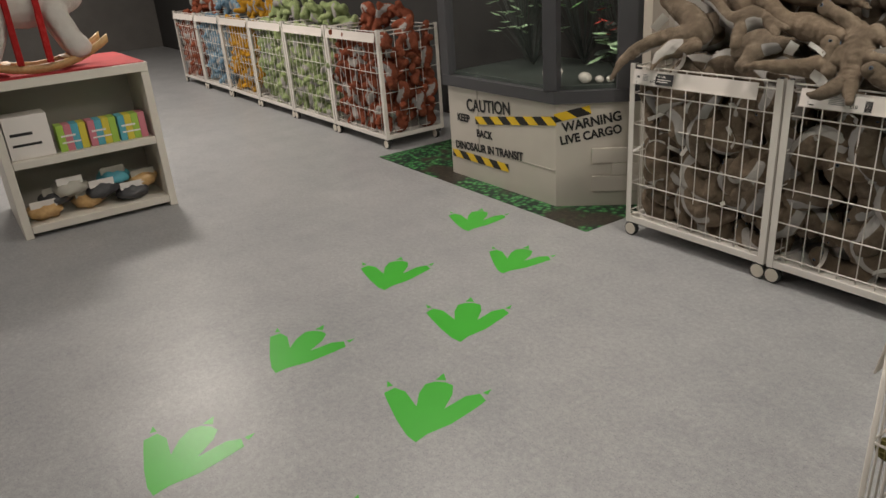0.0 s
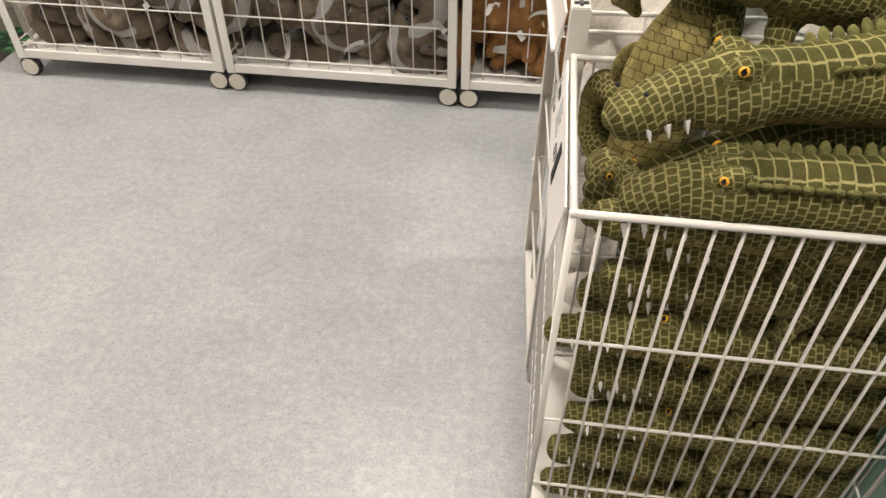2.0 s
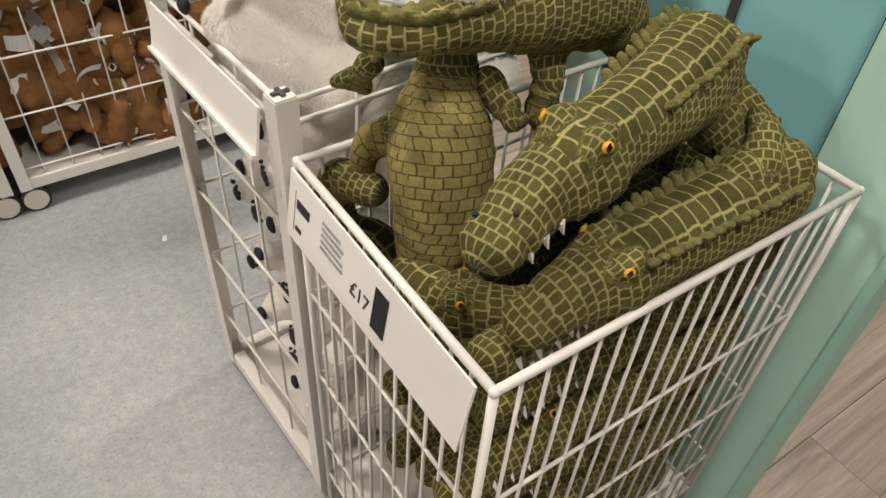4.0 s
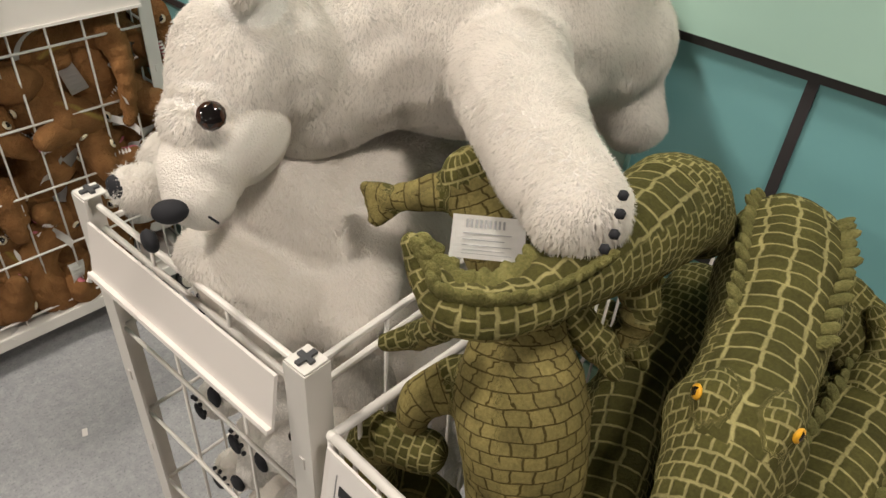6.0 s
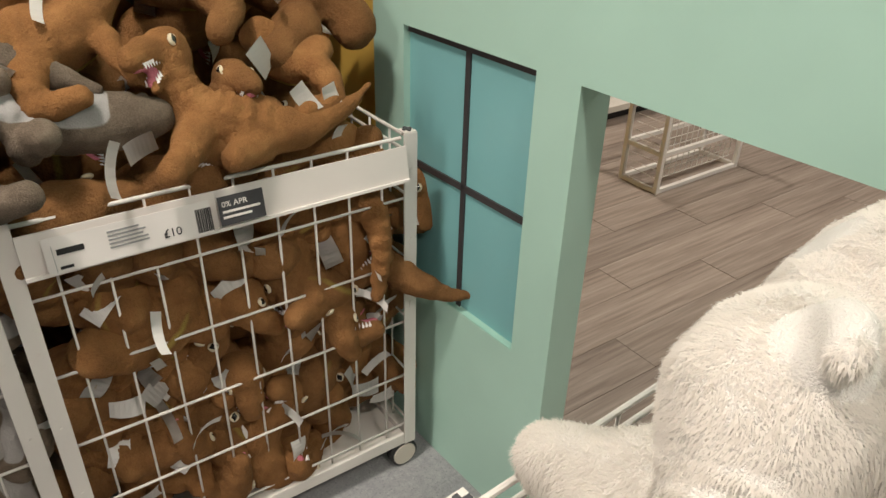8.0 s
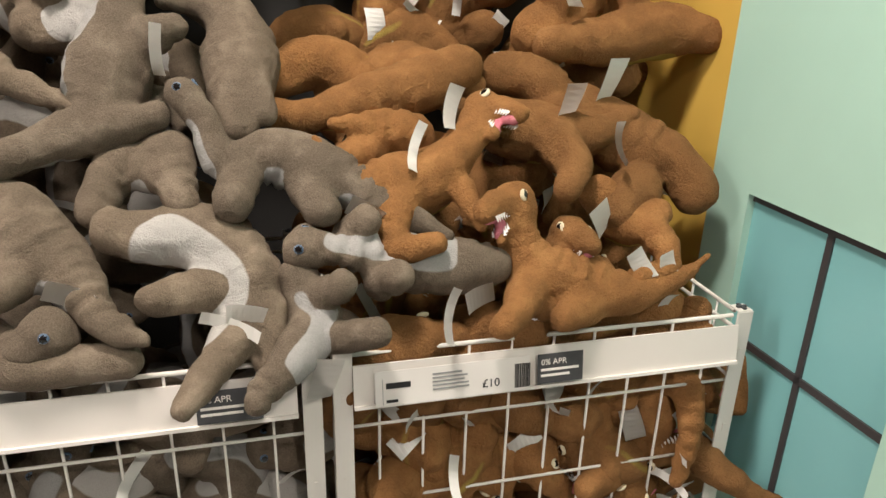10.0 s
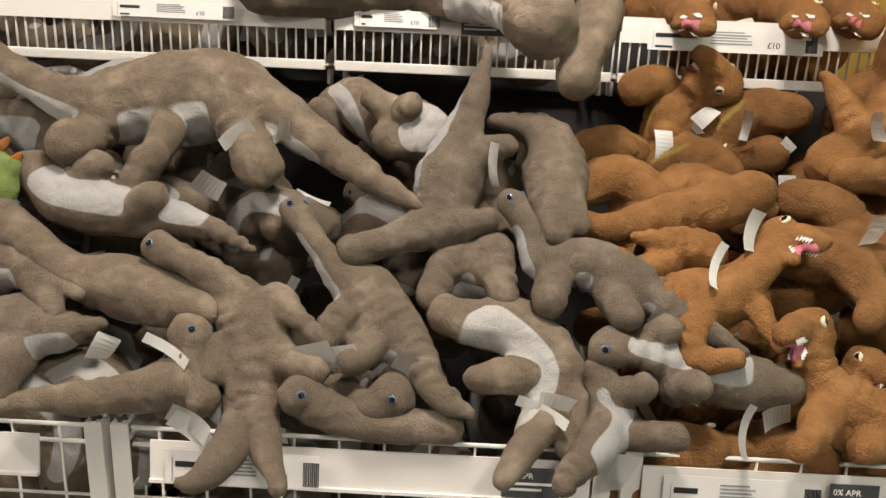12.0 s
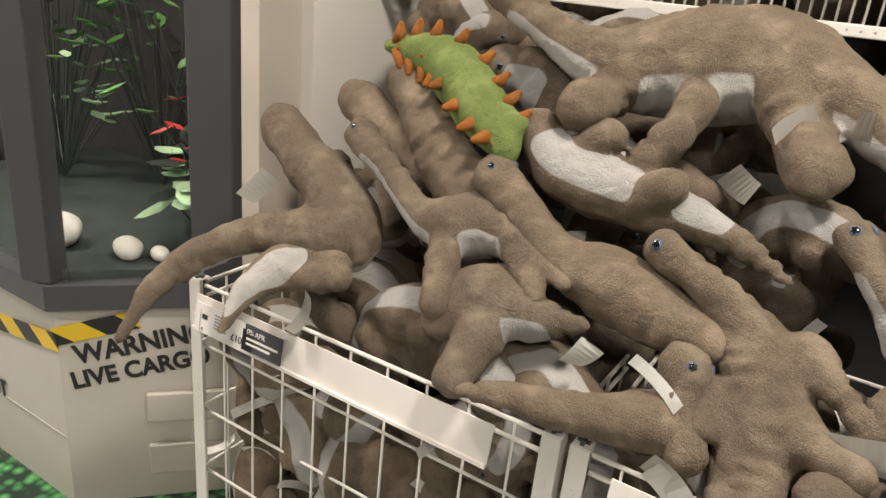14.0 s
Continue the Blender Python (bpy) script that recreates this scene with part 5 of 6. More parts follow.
sauropod([(-0.319, 2.834, 1.062, 0.035), (-0.299, 2.798, 0.996, 0.047), (-0.345, 2.72, 0.973, 0.034), (-0.397, 2.666, 0.949, 0.023)],
    [[(-0.292, 2.81, 1.034, 0.033), (-0.257, 2.773, 1.071, 0.026)], [(-0.275, 2.771, 0.982, 0.032), (-0.212, 2.717, 1.013, 0.025)]], tags=[((-0.282, 2.71, 0.977), (5, 10, 5))], belly=(0.3, -0.8, 0.1), eyes=False)
sauropod([(-0.849, 2.774, 1.024, 0.039), (-0.789, 2.781, 0.988, 0.036), (-0.687, 2.77, 0.976, 0.033), (-0.588, 2.767, 0.979, 0.029)],
    [], tags=[((-0.798, 2.8, 1.099), (10, 70, 10))], belly=(0, 0.3, -0.8))
sauropod([(-0.686, 2.789, 1.024, 0.041), (-0.729, 2.787, 0.998, 0.034), (-0.798, 2.849, 0.998, 0.035)],
    [], belly=(0, 0.3, -0.8))
sauropod([(-0.965, 2.821, 0.992, 0.037), (-0.956, 2.766, 0.97, 0.034), (-0.957, 2.691, 0.951, 0.034), (-0.988, 2.63, 0.936, 0.02), (-1.011, 2.622, 0.941, 0.008)],
    [], tags=[((-1.065, 2.73, 1.004), (10, -60, 10))], belly=(0, 0.3, -0.8), eyes=False)
sauropod([(-0.519, 2.967, 1.21, 0.036), (-0.594, 2.992, 1.218, 0.043), (-0.633, 2.929, 1.166, 0.029)],
    [[(-0.519, 2.996, 1.235, 0.047), (-0.495, 2.911, 1.18, 0.025)]], eyes=False, belly=(-0.4, -0.3, -0.7))
sauropod([(-0.742, 3.24, 1.421, 0.049), (-0.668, 3.266, 1.435, 0.068), (-0.789, 3.278, 1.503, 0.03)],
    [[(-0.709, 3.243, 1.473, 0.037), (-0.704, 3.212, 1.5, 0.029)]], eyes=False, belly=(0, -0.8, 0.5))
sauropod([(-1.782, 2.97, 1.283, 0.033), (-1.678, 2.933, 1.238, 0.028), (-1.597, 2.918, 1.184, 0.033), (-1.522, 2.936, 1.172, 0.061), (-1.445, 2.941, 1.187, 0.054), (-1.362, 2.913, 1.176, 0.032), (-1.282, 2.883, 1.154, 0.016)],
    [[(-1.514, 2.889, 1.143, 0.033), (-1.474, 2.8, 1.077, 0.025)], [(-1.378, 2.906, 1.168, 0.03), (-1.32, 2.862, 1.123, 0.018)]], belly=(-0.5, -0.5, -0.6))
sauropod([(-1.769, 3.109, 1.38, 0.048), (-1.685, 3.063, 1.307, 0.053), (-1.602, 3.03, 1.244, 0.063), (-1.532, 3.005, 1.209, 0.062)],
    [], eyes=False, belly=(-0.4, 0.4, -0.6))
sauropod([(-1.99, 2.964, 1.26, 0.049), (-1.911, 2.95, 1.212, 0.052), (-1.809, 2.925, 1.163, 0.063), (-1.754, 2.89, 1.096, 0.078), (-1.855, 2.83, 1.093, 0.045), (-1.916, 2.785, 1.078, 0.037), (-1.983, 2.715, 1.032, 0.034), (-2.007, 2.634, 0.976, 0.022), (-1.999, 2.56, 0.911, 0.008)],
    [], tags=[((-1.929, 2.872, 1.186), (10, 40, 40))], eyes=False, belly=(0.3, 0.5, -0.6))
sauropod([(-1.816, 2.639, 0.962, 0.008), (-1.828, 2.702, 1.007, 0.024), (-1.818, 2.779, 1.04, 0.042), (-1.764, 2.829, 1.069, 0.03), (-1.708, 2.83, 1.074, 0.026)],
    [[(-1.793, 2.799, 1.027, 0.032), (-1.682, 2.8, 1.063, 0.024)]], tags=[((-1.716, 2.755, 1.032), (5, 0, -30))], eyes=False, belly=(0.2, -0.9, 0.1))
sauropod([(-1.47, 2.97, 1.269, 0.043), (-1.373, 2.934, 1.214, 0.036), (-1.303, 2.922, 1.174, 0.042), (-1.218, 2.93, 1.154, 0.063), (-1.129, 2.911, 1.137, 0.056), (-1.051, 2.884, 1.132, 0.033)],
    [], tags=[((-1.193, 2.804, 1.106), (10, 30, 20)), ((-1.132, 2.804, 1.107), (10, -60, 20))], belly=(-0.3, 0.3, -0.8))
sauropod([(-1.466, 2.832, 1.046, 0.047), (-1.416, 2.876, 1.08, 0.067), (-1.327, 2.861, 1.084, 0.047), (-1.23, 2.847, 1.109, 0.014)],
    [[(-1.389, 2.835, 1.051, 0.046), (-1.385, 2.73, 1.004, 0.032)]], eyes=False, belly=(0, -0.7, -0.6))
sauropod([(-1.353, 2.702, 1.009, 0.012), (-1.284, 2.728, 1.015, 0.023), (-1.201, 2.755, 1.01, 0.03), (-1.127, 2.794, 1.011, 0.044), (-1.059, 2.819, 1.019, 0.049)],
    [], tags=[((-1.058, 2.723, 0.998), (10, -50, 20))], eyes=False, belly=(0, 0.4, -0.8))
sauropod([(-1.065, 2.843, 1.1, 0.04), (-1.047, 2.818, 1.04, 0.033), (-1.024, 2.783, 0.998, 0.03)],
    [], belly=(0.5, 0.5, -0.3))
sauropod([(-1.901, 3.114, 1.316, 0.048), (-1.768, 3.065, 1.273, 0.041), (-1.661, 3.041, 1.229, 0.044)],
    [], eyes=False, belly=(0.5, 0.5, -0.6))
sauropod([(-1.61, 3.204, 1.428, 0.045), (-1.532, 3.238, 1.403, 0.078), (-1.452, 3.211, 1.374, 0.065)],
    [], belly=(0, -0.8, -0.3))
sauropod([(-0.435, 3.18, 1.681, 0.077), (-0.497, 3.3, 1.711, 0.049), (-0.577, 3.42, 1.738, 0.059), (-0.696, 3.5, 1.745, 0.055)],
    [[(-0.298, 3.3, 1.719, 0.054), (-0.335, 3.2, 1.625, 0.048), (-0.354, 3.18, 1.574, 0.046)]], belly=(0, -0.7, -0.4))
sauropod([(-1.067, 3.45, 1.76, 0.083), (-0.921, 3.5, 1.783, 0.112), (-0.781, 3.5, 1.775, 0.083)],
    [], belly=(0, 0.5, -0.6))
rex([(0.046, 3.009, 1.294, 0.042), (-0.002, 2.972, 1.248, 0.037), (-0.073, 2.95, 1.188, 0.06), (-0.139, 2.944, 1.179, 0.059), (-0.209, 2.93, 1.19, 0.037), (-0.253, 2.94, 1.221, 0.024), (-0.275, 2.957, 1.264, 0.01)],
    [[(-0.125, 2.925, 1.171, 0.046), (-0.159, 2.858, 1.134, 0.029), (-0.146, 2.822, 1.108, 0.024), (-0.096, 2.806, 1.121, 0.022)], [(-0.025, 2.911, 1.179, 0.026), (-0.008, 2.834, 1.138, 0.013)]], tags=[((-0.087, 2.944, 1.292), (10, 30, 10))], snout=(0.43, -0.90, 0.07), belly=(0.2, 0.1, -0.9))
rex([(0.063, 2.884, 1.15, 0.044), (0.072, 2.862, 1.095, 0.039), (0.114, 2.833, 1.038, 0.053), (0.196, 2.815, 1.009, 0.057), (0.277, 2.789, 1.004, 0.035), (0.368, 2.792, 1.028, 0.02), (0.425, 2.802, 1.058, 0.007)],
    [[(0.075, 2.808, 1.022, 0.039), (0.036, 2.746, 1.015, 0.03), (0, 2.719, 1.002, 0.024)], [(0.179, 2.785, 0.994, 0.038), (0.124, 2.748, 0.988, 0.028)]], tags=[((-0.066, 2.765, 1.053), (15, 30, 20)), ((-0.005, 2.76, 1.045), (15, 80, 10))], snout=(-0.78, -0.63, 0.06), belly=(0, 0.3, -0.9))
rex([(0.178, 2.879, 1.091, 0.037), (0.167, 2.866, 1.039, 0.039), (0.233, 2.865, 1.007, 0.04)],
    [], tags=[((0.264, 2.791, 1.084), (10, -30, 10))], snout=(0.13, -0.99, -0.09))
rex([(0.112, 3.081, 1.249, 0.061), (0.191, 3.051, 1.24, 0.061), (0.287, 3.033, 1.242, 0.042), (0.358, 3.036, 1.275, 0.021)],
    [[(0.196, 3.001, 1.229, 0.05), (0.204, 2.935, 1.202, 0.035), (0.17, 2.887, 1.177, 0.027)]], tags=[((0.219, 2.988, 1.348), (10, 0, 10)), ((0.292, 2.941, 1.284), (10, 5, 30))], belly=(0, 0, -1))
rex([(0.481, 2.957, 1.134, 0.05), (0.438, 3.001, 1.195, 0.05), (0.36, 3.062, 1.221, 0.071), (0.283, 3.112, 1.266, 0.065)],
    [[(0.356, 2.966, 1.138, 0.053), (0.288, 2.919, 1.114, 0.041)]], tags=[((0.211, 2.843, 1.155), (10, -40, 10))])
rex([(-0.337, 3.064, 1.291, 0.03), (-0.275, 3.06, 1.285, 0.031), (-0.173, 3.09, 1.303, 0.049), (-0.073, 3.108, 1.324, 0.054), (0.028, 3.146, 1.355, 0.051)],
    [], tags=[((-0.015, 2.987, 1.348), (10, 20, 10))])
rex([(0.364, 2.896, 1.113, 0.031), (0.311, 2.918, 1.09, 0.047), (0.27, 2.958, 1.137, 0.041)],
    [[(0.346, 2.869, 1.09, 0.031), (0.352, 2.808, 1.045, 0.024), (0.279, 2.794, 1.029, 0.022)]], tags=[((0.328, 2.787, 1.078), (10, -10, 20))])
rex([(-0.234, 3.016, 1.278, 0.013), (-0.173, 3.036, 1.266, 0.032), (-0.089, 3.05, 1.248, 0.048)],
    [[(-0.169, 3.027, 1.23, 0.037), (-0.218, 3, 1.221, 0.027)]])
rex([(0.647, 2.665, 0.554, 0.008), (0.568, 2.7, 0.563, 0.02), (0.5, 2.74, 0.599, 0.033), (0.451, 2.8, 0.629, 0.043), (0.397, 2.86, 0.617, 0.049)],
    [])
rex([(0.4, 2.745, 0.595, 0.014), (0.414, 2.75, 0.713, 0.024), (0.417, 2.8, 0.788, 0.038), (0.359, 2.86, 0.793, 0.057)],
    [])
rex([(0.371, 3.291, 1.55, 0.051), (0.306, 3.241, 1.465, 0.059), (0.221, 3.212, 1.416, 0.061)],
    [[(0.258, 3.2, 1.48, 0.041), (0.224, 3.231, 1.55, 0.029), (0.19, 3.251, 1.598, 0.011)]], tags=[((0.249, 3.129, 1.533), (10, 0, 30))])
rex([(0.575, 3.13, 1.423, 0.038), (0.485, 3.171, 1.427, 0.06), (0.351, 3.157, 1.408, 0.055), (0.218, 3.14, 1.402, 0.035)],
    [[(0.421, 3.195, 1.497, 0.036), (0.446, 3.218, 1.556, 0.011)]], tags=[((0.318, 3.021, 1.389), (10, 0, 10))])
rex([(0.38, 3.3, 1.686, 0.056), (0.393, 3.35, 1.599, 0.058), (0.341, 3.4, 1.544, 0.055)],
    [], snout=(-0.08, -0.93, -0.35))
rex([(-0.055, 3.44, 1.716, 0.048), (-0.074, 3.55, 1.744, 0.051), (-0.119, 3.62, 1.747, 0.067)],
    [], snout=(0.02, -0.97, -0.25), label='brown plush tyrannosaur leaning over the shelf fence')
rex([(0.207, 3.44, 1.725, 0.049), (0.201, 3.55, 1.754, 0.051), (0.165, 3.62, 1.757, 0.068)],
    [], snout=(-0.12, -0.96, -0.25), label='brown plush tyrannosaur leaning over the shelf fence')
rex([(0.332, 3.44, 1.729, 0.049), (0.334, 3.55, 1.759, 0.052), (0.302, 3.62, 1.762, 0.068)],
    [], snout=(-0.18, -0.95, -0.24), label='brown plush tyrannosaur leaning over the shelf fence')
SPIKY = [(-1.819, 3.093, 1.446, 0.014), (-1.76, 3.111, 1.444, 0.038), (-1.675, 3.111, 1.423, 0.057), (-1.569, 3.053, 1.369, 0.056), (-1.487, 3.001, 1.333, 0.038), (-1.469, 2.984, 1.319, 0.029)]
me, sm = sculpt([SPIKY, [(-1.534, 3.046, 1.365, 0.027), (-1.46, 3.007, 1.361, 0.02)]], 0.008, 4, (0, 0.5, -0.8), wrinkle=0.003, mats=(LIME,))
spiky = tagged(new("plush_stegosaur"), "lime green plush stegosaur with orange spikes", "soft toy")
part("body", me, None, spiky)
for i in range(2, len(sm[0]) - 6, 3):
    p = Vector(sm[0][i, :3])
    t = (Vector(sm[0][i + 1, :3]) - p).normalized()
    v = toward(p)
    w = t.cross(v).normalized()
    for sg in (-1, 1):
        d = (v * 0.45 - w * sg * 0.75 + Vector((0, 0, 0.3))).normalized()
        bm = bmesh.new()
        a = p + d * sm[0][i, 3] * 0.85
        bmesh.ops.create_cone(bm, cap_ends=True, segments=10, radius1=0.016, radius2=0.006, depth=0.04, matrix=Matrix.Translation(a + d * 0.015) @ d.to_track_quat("Z", "Y").to_matrix().to_4x4())
        ball(bm, a + d * 0.034, 0.0065, 1)
        part("spike", bm, ORANGE, spiky, "orange plush spike", True)
    for k in range(4):
        d = (v * random.uniform(0.3, 1) + w * random.uniform(-0.8, 0.8) + t * random.uniform(-0.4, 0.4)).normalized()
        part("spot", ball(bmesh.new(), p + d * sm[0][i, 3] * 0.985, 0.006, 1), ORANGE, spiky, "", True)
crocodile([(0.104, 1.175, 0.965, 0.033), (0.153, 1.19, 0.985, 0.039), (0.231, 1.208, 1, 0.049), (0.328, 1.23, 1, 0.053), (0.44, 1.263, 1, 0.065), (0.51, 1.289, 1, 0.059), (0.51, 1.281, 0.97, 0.044), (0.51, 1.237, 0.92, 0.031)],
    [[(0.468, 1.241, 0.97, 0.037), (0.486, 1.174, 0.93, 0.028), (0.423, 1.151, 0.9, 0.022)], [(0.51, 1.251, 0.98, 0.033), (0.51, 1.198, 0.97, 0.024), (0.51, 1.17, 0.96, 0.02)]], belly=(0.1, 0.05, -1))
crocodile([(0.2, 1.406, 1.007, 0.039), (0.19, 1.393, 0.963, 0.056), (0.18, 1.376, 0.919, 0.066), (0.17, 1.356, 0.858, 0.063), (0.16, 1.34, 0.786, 0.055), (0.15, 1.328, 0.691, 0.048)],
    [[(0.16, 1.444, 0.916, 0.027), (0.13, 1.465, 0.895, 0.022), (0.12, 1.467, 0.848, 0.016)]], belly=(-0.75, -0.1, 0.6), head=False, frill=False, wide=0.62, label='green plush crocodile lying belly up in the basket')
crocodile([(0.12, 1.443, 0.84, 0.025), (0.1, 1.498, 0.828, 0.028), (0.1, 1.5, 0.737, 0.032), (0.13, 1.464, 0.716, 0.042), (0.14, 1.421, 0.682, 0.042)],
    [], belly=(-0.3, 0, -1), head=False, frill=False)
crocodile([(0.431, 1.355, 1.03, 0.037), (0.401, 1.373, 1.06, 0.055), (0.302, 1.366, 1.08, 0.05), (0.202, 1.359, 1.09, 0.032), (0.13, 1.364, 1.09, 0.023), (0.09, 1.396, 1.09, 0.021), (0.09, 1.427, 1.1, 0.015), (0.09, 1.449, 1.125, 0.008)],
    [[(0.313, 1.362, 1.03, 0.026), (0.308, 1.344, 1, 0.021), (0.299, 1.341, 0.97, 0.018)], [(0.238, 1.375, 1, 0.02), (0.246, 1.349, 0.98, 0.018)], [(0.116, 1.433, 1.03, 0.016), (0.114, 1.459, 1, 0.014)]], belly=(-0.35, -0.1, -0.9), head=False, wide=0.35)
crocodile([(0.250, 1.528, 1.085, 0.030), (0.252, 1.505, 1.050, 0.036), (0.251, 1.479, 1.010, 0.036), (0.260, 1.467, 0.960, 0.034)],
    [[(0.234, 1.544, 1.060, 0.020), (0.212, 1.567, 1.055, 0.017), (0.200, 1.588, 1.045, 0.014)]], belly=(-0.8, -0.1, 0.5), head=False, frill=False, wide=0.6)
crocodile([(0.169, 1.188, 0.82, 0.027), (0.139, 1.206, 0.82, 0.033), (0.116, 1.235, 0.81, 0.036), (0.107, 1.278, 0.8, 0.036), (0.106, 1.324, 0.78, 0.034)],
    [], belly=(0, 0, -1), frill=False)
crocodile([(0.476, 1.135, 0.82, 0.038), (0.51, 1.135, 0.82, 0.053), (0.51, 1.135, 0.82, 0.056), (0.51, 1.135, 0.82, 0.059)],
    [], frill=False, head=False, belly=(0, 0, -1))
crocodile([(0.45, 1.144, 0.93, 0.036), (0.51, 1.135, 0.93, 0.041), (0.51, 1.135, 0.9, 0.036)],
    [[(0.467, 1.136, 0.95, 0.024), (0.488, 1.159, 0.97, 0.02)]], frill=False, head=False, belly=(0, 0, -1))
crocodile([(0.51, 1.358, 0.88, 0.044), (0.441, 1.35, 0.86, 0.05), (0.355, 1.341, 0.84, 0.048), (0.259, 1.303, 0.82, 0.044), (0.193, 1.277, 0.8, 0.042)],
    [], frill=False, head=False, belly=(0, 0, -1))
crocodile([(0.134, 1.137, 0.87, 0.029), (0.169, 1.135, 0.89, 0.035), (0.236, 1.135, 0.9, 0.045), (0.328, 1.135, 0.9, 0.049), (0.433, 1.135, 0.9, 0.053), (0.51, 1.135, 0.9, 0.051)],
    [[(0.413, 1.154, 0.87, 0.031), (0.416, 1.18, 0.9, 0.024)]], belly=(0, 0.1, -1))


def layer_croc(k):
    q = random.Random(k)
    y = 1.135 + q.uniform(0, 0.02)
    x = 0.085 + q.uniform(0, 0.05)
    return [(x, y, 0.0, 0.03), (x + 0.055, y + 0.005, 0.004, 0.037), (x + 0.125, y + 0.01, 0.008, 0.048), (x + 0.22, y + 0.015, 0.0, 0.05), (x + 0.33, y + 0.02, -0.005, 0.055), (0.5, y + 0.015, 0.0, 0.05), (0.525, y + 0.06, 0.0, 0.045), (0.52, y + 0.17, 0.0, 0.038)]


for k in range(14):
    sp = [(x + (-0.02, 0.012, -0.008, 0.022)[k % 4], y + 0.035 * (k % 2), z + 0.82 - 0.056 * k, r * 0.9) for x, y, z, r in layer_croc(k)]
    sp = [(min(0.06 + (x - 0.07) * 1.25, 0.585), y, z, r) for x, y, z, r in sp]
    x, y, z = sp[3][:3]
    crocodile(sp, [[(x, y - 0.02, z - 0.02, 0.028), (x - 0.02, y - 0.035, z - 0.045, 0.018)]], (0, -0.35, -0.95), label="green plush crocodile stacked flat in the wire basket", wide=0.36)
for k in range(8):
    sp = [(0.1 + (x - 0.08) * 1.2, 1.28 + 0.11 * (k % 2) + (y - 1.135), z + 0.74 - 0.1 * k, r) for x, y, z, r in layer_croc(k + 30)]
    crocodile(sp, [], (-0.5, 0, -0.85), label="green plush crocodile stacked flat in the wire basket", frill=False)


for q in ((0.083, 1.185, 1.005), (0.116, 1.166, 1.005)):
    o = tagged(new("nostril", link_mesh("nostril", ball(bmesh.new(), (0, 0, 0), 0.0035, 2), STITCH, True)))
    o.matrix_basis = Matrix.Translation(q)
    o.parent = bpy.data.objects["plush_crocodile"]


label = tagged(new("paper_label"), "large curled white care label with grey print and a bar code", "label")
bm, ink = bmesh.new(), bmesh.new()
rows = []
for k in range(13):
    a = -0.75 + 1.5 * k / 12
    rows.append([bm.verts.new((w, 0.045 * math.sin(a), -0.045 * math.cos(a) + 0.03)) for w in (-0.032, 0.032)])
for r0, r1 in zip(rows, rows[1:]):
    bm.faces.new((r0[0], r0[1], r1[1], r1[0]))
for k in range(5):
    a0, a1 = -0.3 + 0.16 * k, -0.275 + 0.16 * k
    ink.faces.new([ink.verts.new((w, 0.0438 * math.sin(a), -0.0438 * math.cos(a) + 0.03)) for w, a in ((-0.022, a0), (0.02 - 0.006 * (k % 2), a0), (0.02 - 0.006 * (k % 2), a1), (-0.022, a1))])
for k in range(9):
    w = -0.02 + 0.004 * k
    ink.faces.new([ink.verts.new((x, 0.0438 * math.sin(a), -0.0438 * math.cos(a) + 0.03)) for x, a in ((w, 0.48), (w + 0.002, 0.48), (w + 0.002, 0.66), (w, 0.66))])
bmesh.ops.solidify(bm, geom=bm.faces[:], thickness=0.0008)
part("paper", bm, TAG, label)
part("print", ink, TAG_PRINT, label)
label.matrix_basis = pose(0.165, 1.43, 1.105, 0, 0, -50)

BEAR_TO = (-0.25, 1.23, 1.47)
bear = tagged(new("plush_polar_bear"), "large white plush polar bear lying over the pile", "soft toy", "polar bears")
me, _ = sculpt([[(0.222, 1.758, 1.107, 0.090), (0.315, 1.742, 1.143, 0.114), (0.412, 1.690, 1.152, 0.136), (0.51, 1.645, 1.148, 0.132), (0.585, 1.61, 1.117, 0.097)], [(0.174, 1.754, 1.149, 0.085), (0.139, 1.751, 1.146, 0.077), (0.093, 1.732, 1.111, 0.054)],
    [(0.384, 1.613, 1.152, 0.072), (0.313, 1.529, 1.144, 0.06), (0.249, 1.439, 1.136, 0.051), (0.213, 1.379, 1.136, 0.043)], [(0.601, 1.61, 1.091, 0.081), (0.595, 1.543, 1.022, 0.044)],
    [(0.126, 1.712, 1.236, 0.017), (0.145, 1.722, 1.243, 0.018), (0.160, 1.738, 1.232, 0.018), (0.155, 1.742, 1.21, 0.018)], [(0.298, 1.805, 1.208, 0.019), (0.293, 1.804, 1.197, 0.017)]], 0.0075, 4, None, wrinkle=0.004, mats=(WHITE_FUR,))
part("body", me, None, bear)
fur_part(bear, me, 170000, 0.0075, 5, keep=lambda p: np.minimum(np.linalg.norm(p - np.array((0.145, 1.729, 1.228)), axis=1), np.linalg.norm(p - np.array((0.296, 1.805, 1.21)), axis=1)) > 0.034)
me, _ = sculpt([[(0.109, 1.728, 1.101, 0.06), (0.071, 1.72, 1.076, 0.049), (0.052, 1.708, 1.055, 0.038)]], 0.005, 4, None, wrinkle=0.0015, mats=(MUZZLE,))
part("muzzle", me, None, bear, "short white plush muzzle")
nb = part("nose", ball(bmesh.new(), (0, 0, 0), (0.017, 0.010, 0.012), 3), STITCH, bear, "black felt nose", True)
nb.matrix_basis = Matrix.Translation((0.01, 1.686, 1.063)) @ toward((0.01, 1.686, 1.063), BEAR_TO).to_track_quat("-Y", "Z").to_matrix().to_4x4()
put_eye(bear, "brown", (0.062, 1.679, 1.148), toward((0.062, 1.679, 1.148), BEAR_TO), 0.9)
